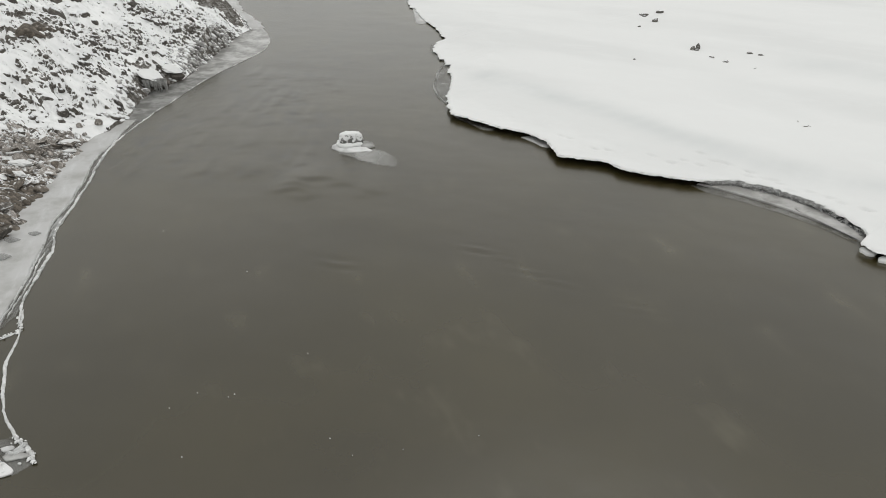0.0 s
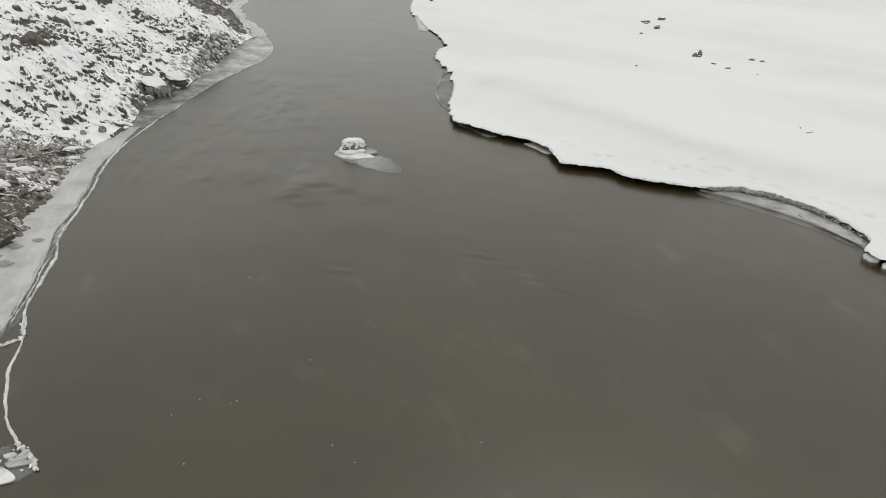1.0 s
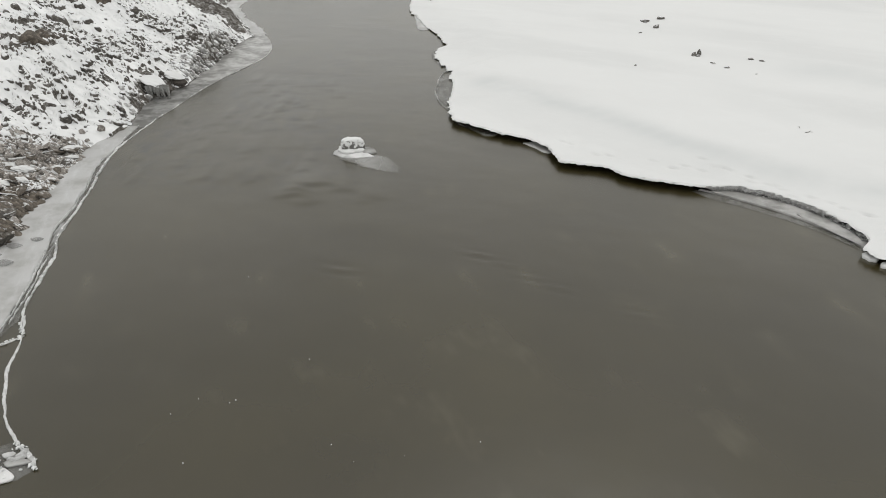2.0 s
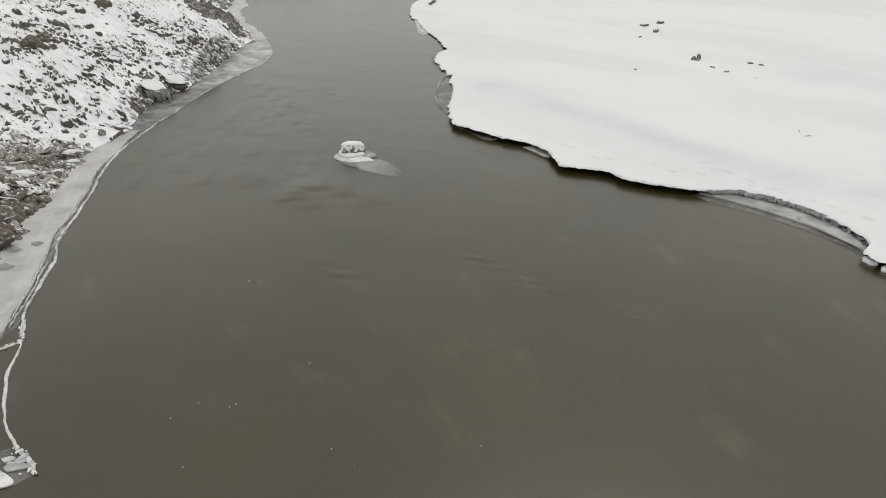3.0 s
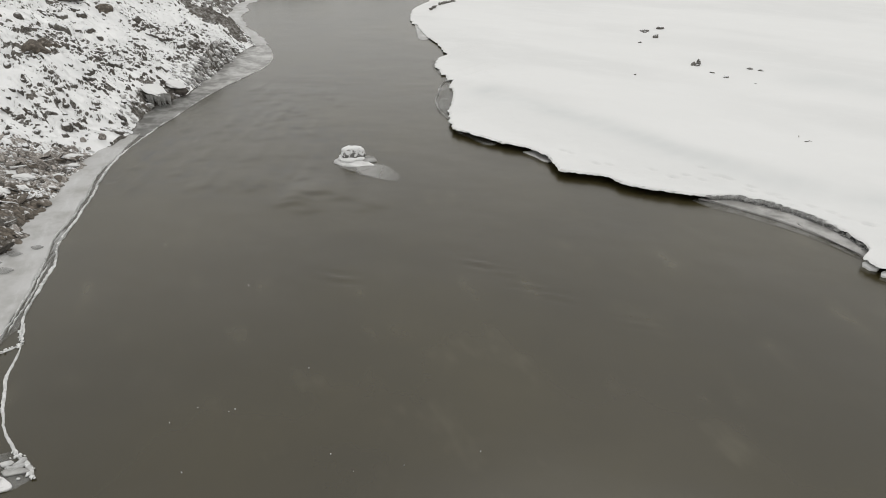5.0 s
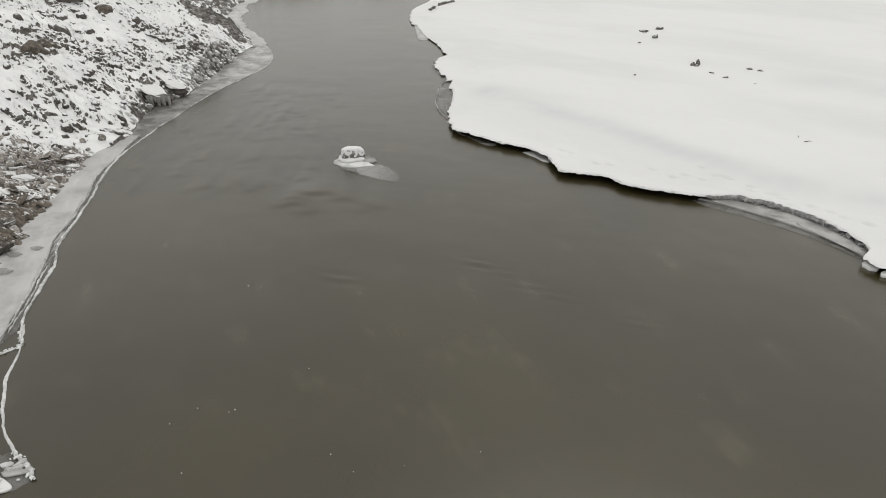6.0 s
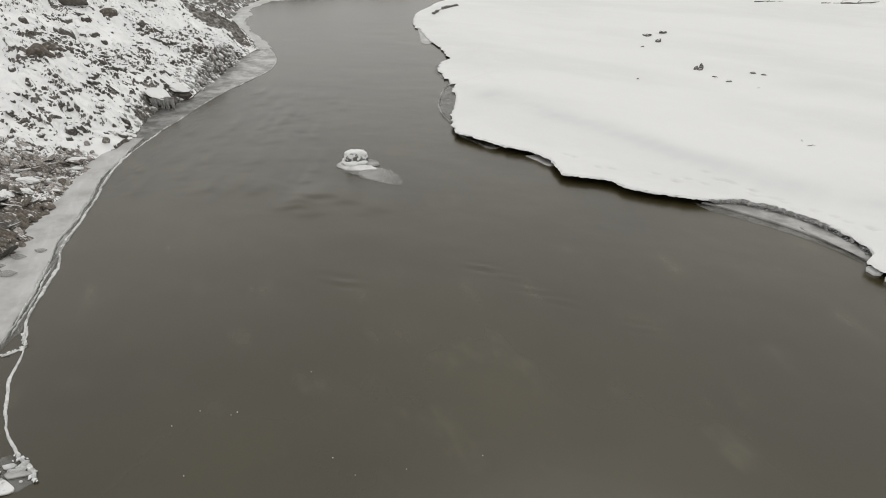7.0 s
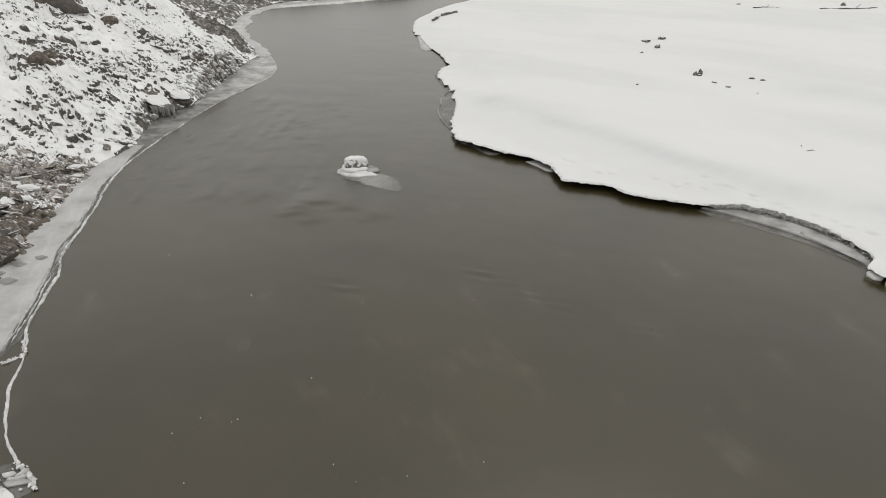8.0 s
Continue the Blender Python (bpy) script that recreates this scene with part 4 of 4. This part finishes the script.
# ---- clods and stones on the left bank ----
def scatter(rng, count, y0, y1, u0, u1, keep):
    got = []
    while len(got) < count:
        u, y = rng.uniform(u0, u1), rng.uniform(y0, y1)
        if rng.random() < keep(u, y):
            got.append((u, y))
    return got


def cluster(u, y):
    """Where clods gather on the slope: denser in drifts that run down to the river."""
    k = float(ramp(-0.1, 0.7, gathered(u, y)))
    return 0.03 + 0.97 * k ** 1.5


def pebbly(u, y):
    return float(1 - ramp(2.8, 5.0, u + 1.2 * vnoise(y * 0.6, u * 0.6, 26)))


def clod_pose(rng, u, y, size, long=1.6):
    x, y, z, bare = bank_point(u, y)
    k = size * rng.uniform(0.85, 1.2)
    return (pose(x, y, z - 0.02 * size, rng.uniform(-12, 12), 22 + rng.uniform(-12, 12), -26 + rng.uniform(-22, 22))
            @ Matrix.Diagonal((k * long, k * rng.uniform(0.65, 1.0), k * rng.uniform(0.7, 1.2), 1)))


def icicle_mesh(seed):
    """A metre-long icicle hanging from the origin, lumpy and pointed."""
    rng = random.Random(seed)
    rows, n = 7, 6
    verts, faces = [], []
    for k in range(rows):
        t = k / (rows - 1)
        r = 0.11 * (1 - t) ** 0.8 * rng.uniform(0.8, 1.2) + 0.004
        verts += [(r * math.cos(q * 6.283 / n), r * math.sin(q * 6.283 / n), -t) for q in range(n)]
    for k in range(rows - 1):
        faces += [(n * k + (i + 1) % n, n * k + i, n * k + n + i, n * k + n + (i + 1) % n) for i in range(n)]
    return mesh_from("icicle", verts, faces, GREY_ICE)


def build_ledge():
    """An overhang of snow on the cut bank, with icicles over a dark hollow."""
    rng = random.Random(9)
    thing = tagged(new("snow_ledge"), "overhanging snow ledge with icicles at the foot of the bank", "ledge")
    thing.location = (-11.85, 26.2, 0.0)
    hollow = part("hollow_rock", rock_mesh("hollow_rock", 91, 3, OUTCROP, 0.8, 0.3), thing, "wet dark rock under the ledge")
    hollow.matrix_basis = pose(-0.38, 0.22, 0.22, 0, 0, 10) @ Matrix.Diagonal((1.25, 0.7, 0.95, 1))
    second = part("hollow_rock", rock_mesh("hollow_rock", 92, 3, OUTCROP, 0.8, 0.3, 0.9), thing)
    second.matrix_basis = pose(0.02, 1.42, 0.24, 0, 0, 12) @ Matrix.Diagonal((1.0, 0.7, 0.95, 1))
    roof = part("snow_roof", rock_mesh("snow_roof", 152, 4, SNOW, 0.28, 0.35, 0.5), thing)
    roof.matrix_basis = pose(0.02, 1.30, 0.58, 4, 22, 4) @ Matrix.Diagonal((1.0, 0.75, 0.9, 1))
    cap = part("snow_cap", rock_mesh("snow_cap", 155, 4, SNOW, 0.28, 0.35, 0.5), thing)
    cap.matrix_basis = pose(-0.24, 0.04, 0.64, 4, 18, 6) @ Matrix.Diagonal((1.25, 0.95, 1.0, 1))
    shapes = [icicle_mesh(160 + i) for i in range(4)]
    for i in range(13):
        ob = part("icicle", rng.choice(shapes), cap)
        k = rng.uniform(0.30, 0.60)
        ob.matrix_basis = cap.matrix_basis.inverted() @ pose(-0.42 + 0.068 * i + rng.uniform(-0.02, 0.02), -0.40 + 0.012 * i + rng.uniform(-0.03, 0.03), 0.60, 0, 0, 50 * i) @ Matrix.Diagonal((0.7, 0.7, k, 1))


# clods that lie alone or head a heap: metres inland, along the river, length
LARGE_CLODS = [(4.25, 26.37, 1.12), (5.19, 32.17, 0.91), (3.72, 24.87, 0.91), (5.47, 28.73, 0.78), (6.02, 31.14, 0.71), (6.10, 30.27, 0.69), (3.89, 32.52, 0.65), (5.50, 27.16, 0.58),
               (4.14, 27.64, 0.58), (2.93, 27.02, 0.56), (2.57, 23.46, 0.56), (4.68, 29.65, 0.55), (6.87, 28.28, 0.55), (2.00, 26.92, 0.50), (1.62, 26.89, 0.49), (6.01, 29.05, 0.49),
               (3.63, 32.64, 0.45), (4.57, 26.69, 0.45), (2.56, 29.46, 0.45), (4.08, 23.89, 0.44), (5.49, 30.80, 0.44), (1.52, 29.18, 0.44), (1.70, 31.69, 0.44), (4.50, 27.73, 0.43),
               (1.42, 31.29, 0.43), (1.72, 21.67, 0.43), (2.35, 25.45, 0.43), (3.80, 23.93, 0.42), (3.84, 32.06, 0.42), (4.31, 23.56, 0.42), (1.84, 19.85, 0.41)]
MIDDLE_CLODS = [(4.39, 27.33, 0.40), (4.19, 29.35, 0.39), (2.25, 26.95, 0.39), (1.53, 20.05, 0.39), (0.09, 22.69, 0.38), (2.84, 31.82, 0.38), (2.85, 20.72, 0.38), (2.63, 20.25, 0.37),
                (1.36, 23.19, 0.37), (3.31, 27.30, 0.37), (2.11, 24.44, 0.36), (4.42, 32.48, 0.36), (1.73, 29.01, 0.35), (2.60, 31.83, 0.35), (1.35, 22.92, 0.34), (0.40, 22.99, 0.34),
                (2.90, 21.66, 0.34), (2.31, 24.08, 0.33), (2.99, 23.53, 0.33), (2.76, 20.40, 0.33), (1.45, 21.16, 0.33), (0.86, 25.56, 0.32), (3.39, 21.28, 0.31), (0.62, 31.69, 0.31),
                (3.41, 30.53, 0.31), (2.30, 21.08, 0.31), (1.08, 31.34, 0.31), (1.57, 27.33, 0.30), (1.50, 24.02, 0.30), (0.95, 21.55, 0.30), (1.55, 30.40, 0.30), (2.75, 22.55, 0.30)]
SMALL_CLODS = [(3.43, 22.23, 0.30), (0.48, 26.24, 0.29), (0.52, 29.81, 0.29), (2.55, 25.07, 0.29), (1.89, 25.12, 0.29), (1.89, 24.86, 0.29), (1.47, 22.06, 0.29), (1.68, 24.68, 0.28),
               (1.26, 32.25, 0.28), (0.27, 22.12, 0.28), (3.02, 23.68, 0.28), (0.96, 31.34, 0.28), (0.86, 34.92, 0.27), (1.20, 34.71, 0.27), (1.46, 21.86, 0.26), (4.02, 27.08, 0.26),
               (1.64, 24.21, 0.26), (3.57, 26.69, 0.25), (3.79, 31.23, 0.25), (5.42, 29.99, 0.25), (2.28, 22.89, 0.25), (0.64, 27.23, 0.25), (3.20, 30.66, 0.25), (1.09, 30.85, 0.24),
               (0.52, 30.84, 0.24), (4.16, 24.76, 0.24), (0.52, 26.03, 0.24), (3.95, 24.52, 0.24), (3.84, 24.44, 0.24), (0.67, 22.00, 0.24), (2.03, 29.02, 0.23), (1.67, 24.52, 0.23)]
CHIPS = [(0.79, 28.73, 0.23), (2.52, 22.89, 0.22), (2.16, 22.31, 0.22), (0.98, 26.73, 0.22), (0.33, 26.20, 0.21), (2.87, 23.31, 0.20), (2.97, 22.80, 0.20), (3.71, 22.19, 0.20),
         (4.46, 30.87, 0.19), (6.55, 29.49, 0.19), (1.97, 20.84, 0.19), (2.37, 30.17, 0.18), (3.47, 29.54, 0.18), (0.65, 24.19, 0.18), (2.80, 22.89, 0.17), (3.54, 21.85, 0.17),
         (0.17, 21.40, 0.16), (0.89, 24.95, 0.16), (0.35, 24.35, 0.15), (1.66, 22.96, 0.15), (3.16, 21.58, 0.12)]


def build_clods():
    rng = random.Random(21)
    shapes = [rock_mesh("clod", i + 1, 2, CLOD, 0.75, 0.45) for i in range(7)]
    brown = [rock_mesh("clod", i + 11, 3, BROWN_STONE, 0.75, 0.45) for i in range(3)]
    for me in shapes:
        me.shade_smooth()
    pebbles = [rock_mesh("stone", i + 31, 2, STONE, 0.55, 0.3, 0.95) for i in range(6)]
    slabs = [rock_mesh("slab", i + 51, 3, BROWN_STONE, 0.42, 0.3, 0.95) for i in range(3)]
    # the large clods and boulders that stand out, then smaller ones
    for rows, long in ((LARGE_CLODS, 1.15), (MIDDLE_CLODS, 1.2), (SMALL_CLODS, 1.25), (CHIPS, 1.2)):
        for u, y, size in rows:
            ob = part("clod", rng.choice(brown if size > 0.9 else shapes), bank)
            ob.matrix_basis = clod_pose(rng, u, y, size, long)
    for u, y in scatter(rng, 80, 21, 36, 0.3, 8, cluster):
        ob = part("clod", rng.choice(shapes), bank)
        ob.matrix_basis = clod_pose(rng, u, y, 0.10 + 0.34 * rng.random() ** 2.2, 1.5)
    for u, y in scatter(rng, 230, 14, 20.4, 0.12, 4, pebbly):
        ob = part("stone", rng.choice(pebbles), bank)
        ob.matrix_basis = clod_pose(rng, u, y, 0.12 + 0.34 * rng.random() ** 2, 1.3)
    # flat brown slabs by the water, grey boulders where the snow begins, lumps of white ice between
    for u, y, size in [(0.75, 15.85, 0.8), (0.40, 15.25, 0.75), (0.14, 15.65, 0.36), (0.5, 14.5, 0.8), (1.0, 15.0, 0.7), (0.2, 18.2, 0.6), (1.25, 17.3, 0.5), (1.75, 17.2, 0.5), (0.9, 16.6, 0.5)]:
        ob = part("slab", rng.choice(slabs), bank)
        ob.matrix_basis = pose(0, 0, 0.03) @ clod_pose(rng, u, y, 0.62 * size, 1.5)
    for u, y, size in [(1.3, 19.0, 0.55), (1.0, 19.5, 0.62), (0.62, 20.3, 0.6), (0.42, 21.35, 0.45), (0.7, 21.0, 0.4), (1.7, 18.7, 0.5), (2.3, 19.0, 0.5), (0.35, 20.6, 0.3)]:
        ob = part("stone", rng.choice(pebbles), bank)
        ob.matrix_basis = pose(0, 0, 0.06) @ clod_pose(rng, u, y, 0.66 * size, 1.1) @ Matrix.Diagonal((1, 1, 1.7, 1))
    # tilted plates of stone among the gravel
    plates = [rock_mesh("plate", i + 121, 2, mat, 0.20, 0.25, 0.98) for i, mat in enumerate((BROWN_STONE, STONE, BROWN_STONE, DARK_STONE, DARK_STONE))]
    for u, y in scatter(rng, 85, 13.6, 20.4, 0.1, 4, pebbly):
        ob = part("plate", rng.choice(plates), bank)
        x, y, z, bare = bank_point(u, y)
        size = 0.22 + 0.34 * rng.random() ** 1.5
        ob.matrix_basis = (pose(x, y, z + 0.07, rng.uniform(-30, 30), rng.uniform(-14, 30), rng.uniform(0, 360))
                           @ Matrix.Diagonal((1.5 * size, 0.95 * size, 1.2 * size, 1)))
    white = [rock_mesh("ice_lump", i + 71, 4, SNOW, 0.5, 0.7, 0.4) for i in range(3)]
    for u, y, size, turn in [(0.42, 19.75, 0.5, 40), (0.30, 19.2, 0.25, 25), (1.5, 18.3, 0.5, 0), (1.9, 18.6, 0.4, -30), (0.45, 18.5, 0.22, 10), (1.0, 17.2, 0.3, -20), (1.45, 16.9, 0.4, -35)]:
        x, y, z, bare = bank_point(u, y)
        ob = part("ice_lump", rng.choice(white), bank)
        ob.matrix_basis = pose(x, y, z + 0.09, 0, 8, turn) @ Matrix.Diagonal((1.5 * size, 0.8 * size, 0.7 * size, 1))
    # a large dark outcrop high on the slope
    ob = part("outcrop", rock_mesh("outcrop", 77, 4, OUTCROP, 0.7, 0.3), bank, "bare dark brown rock outcrop")
    x, y, z, bare = bank_point(7.2, 31.8)
    ob.matrix_basis = pose(x, y, z + 0.25, 0, 20, -8) @ Matrix.Diagonal((3.0, 1.3, 1.5, 1))
    for u, y, length, r, turn in [(2.1, 17.4, 1.7, 0.12, -35), (2.4, 17.2, 1.3, 0.09, 10), (2.3, 17.9, 1.5, 0.07, -15), (2.6, 17.5, 1.2, 0.05, -70), (1.9, 17.2, 1.1, 0.05, -50), (1.7, 18.9, 0.9, 0.04, 25), (2.9, 18.2, 1.4, 0.05, -60), (1.2, 19.3, 1.1, 0.03, 15), (0.9, 15.9, 0.8, 0.03, -20), (0.5, 14.9, 0.7, 0.025, 40), (1.5, 16.4, 1.0, 0.03, -45)]:
        x, y, z, bare = bank_point(u, y)
        ob = new("iced_branch", stick_mesh("iced_branch", int(100 * u + y), length, r, RIM))
        ob.matrix_basis = pose(x, y, z + 0.06, 0, 9, turn)
        tagged(ob, "ice-coated white branch lying on the stones", "branch", "iced branches on the bank")
    chips = [rock_mesh("grit", i + 61, 1, CLOD, 0.8, 0.5) for i in range(5)]
    build_rubble("grit", rng, chips, scatter(rng, 1500, 20.5, 40, 0.2, 12, cluster) + scatter(rng, 800, 23, 38, 0.8, 11, lambda u, y: 0.4 + 0.6 * cluster(u, y)), 0.025, 0.10, CLOD, 2.8)
    # the uncountable rest, joined
    build_rubble("rubble", rng, shapes, scatter(rng, 420, 20.5, 40, 0.2, 14, cluster) + scatter(rng, 60, 22, 38, 0.3, 0.8, lambda u, y: 1.0), 0.04, 0.26, CLOD)
    rough = [rock_mesh("iced_clod", i + 141, 2, ICED_CLOD, 0.85, 0.55, 0.9) for i in range(5)]
    build_rubble("iced_clods", rng, rough, scatter(rng, 300, 22, 38.5, 0.0, 0.75, lambda u, y: 1.0 if u < 0.4 else 0.4) + scatter(rng, 520, 28.6, 35.6, 0.0, 1.5, lambda u, y: 1.0 if u < 0.9 else 0.4), 0.06, 0.34, ICED_CLOD, 1.25)
    build_rubble("frost_clumps", rng, pebbles, scatter(rng, 520, 17, 20.6, 0.1, 5, pebbly) + scatter(rng, 90, 14, 17, 0.1, 4, pebbly), 0.03, 0.22, RIM)
    build_rubble("gravel", rng, pebbles, scatter(rng, 3000, 16.3, 20.4, 0.03, 5, pebbly), 0.03, 0.24, STONE)
    build_rubble("brown_gravel", rng, pebbles, scatter(rng, 1500, 13, 17.6, 0.03, 4, pebbly), 0.03, 0.26, BROWN_STONE)
    build_rubble("scree", rng, pebbles, scatter(rng, 200, 37.6, 39.2, 0.1, 3.6, lambda u, y: 0.6), 0.03, 0.16, OUTCROP)
    build_rubble("iced_scree", rng, pebbles, scatter(rng, 1500, 40, 60, 0.1, 9, lambda u, y: 0.6), 0.06, 0.40, ICED_CLOD)


def build_rubble(name, rng, shapes, spots, small, large, material, long=1.6):
    base = []
    for me in shapes:
        co = np.empty(len(me.vertices) * 3, np.float32)
        me.vertices.foreach_get("co", co)
        tri = np.empty(len(me.polygons) * 3, np.int32)
        me.polygons.foreach_get("vertices", tri)
        base.append((co.reshape(-1, 3), tri.reshape(-1, 3)))
    verts, faces, n = [], [], 0
    for u, y in spots:
        co, tri = rng.choice(base)
        m = np.array(clod_pose(rng, u, y, small + (large - small) * rng.random() ** 1.9, long))
        verts.append(co @ m[:3, :3].T + m[:3, 3])
        faces.append(tri + n)
        n += len(co)
    me = mesh_from(name, np.vstack(verts), np.vstack(faces), material)
    ob = part(name, me, bank)
    tagged(ob, kind="stuff")


build_ledge()
build_clods()
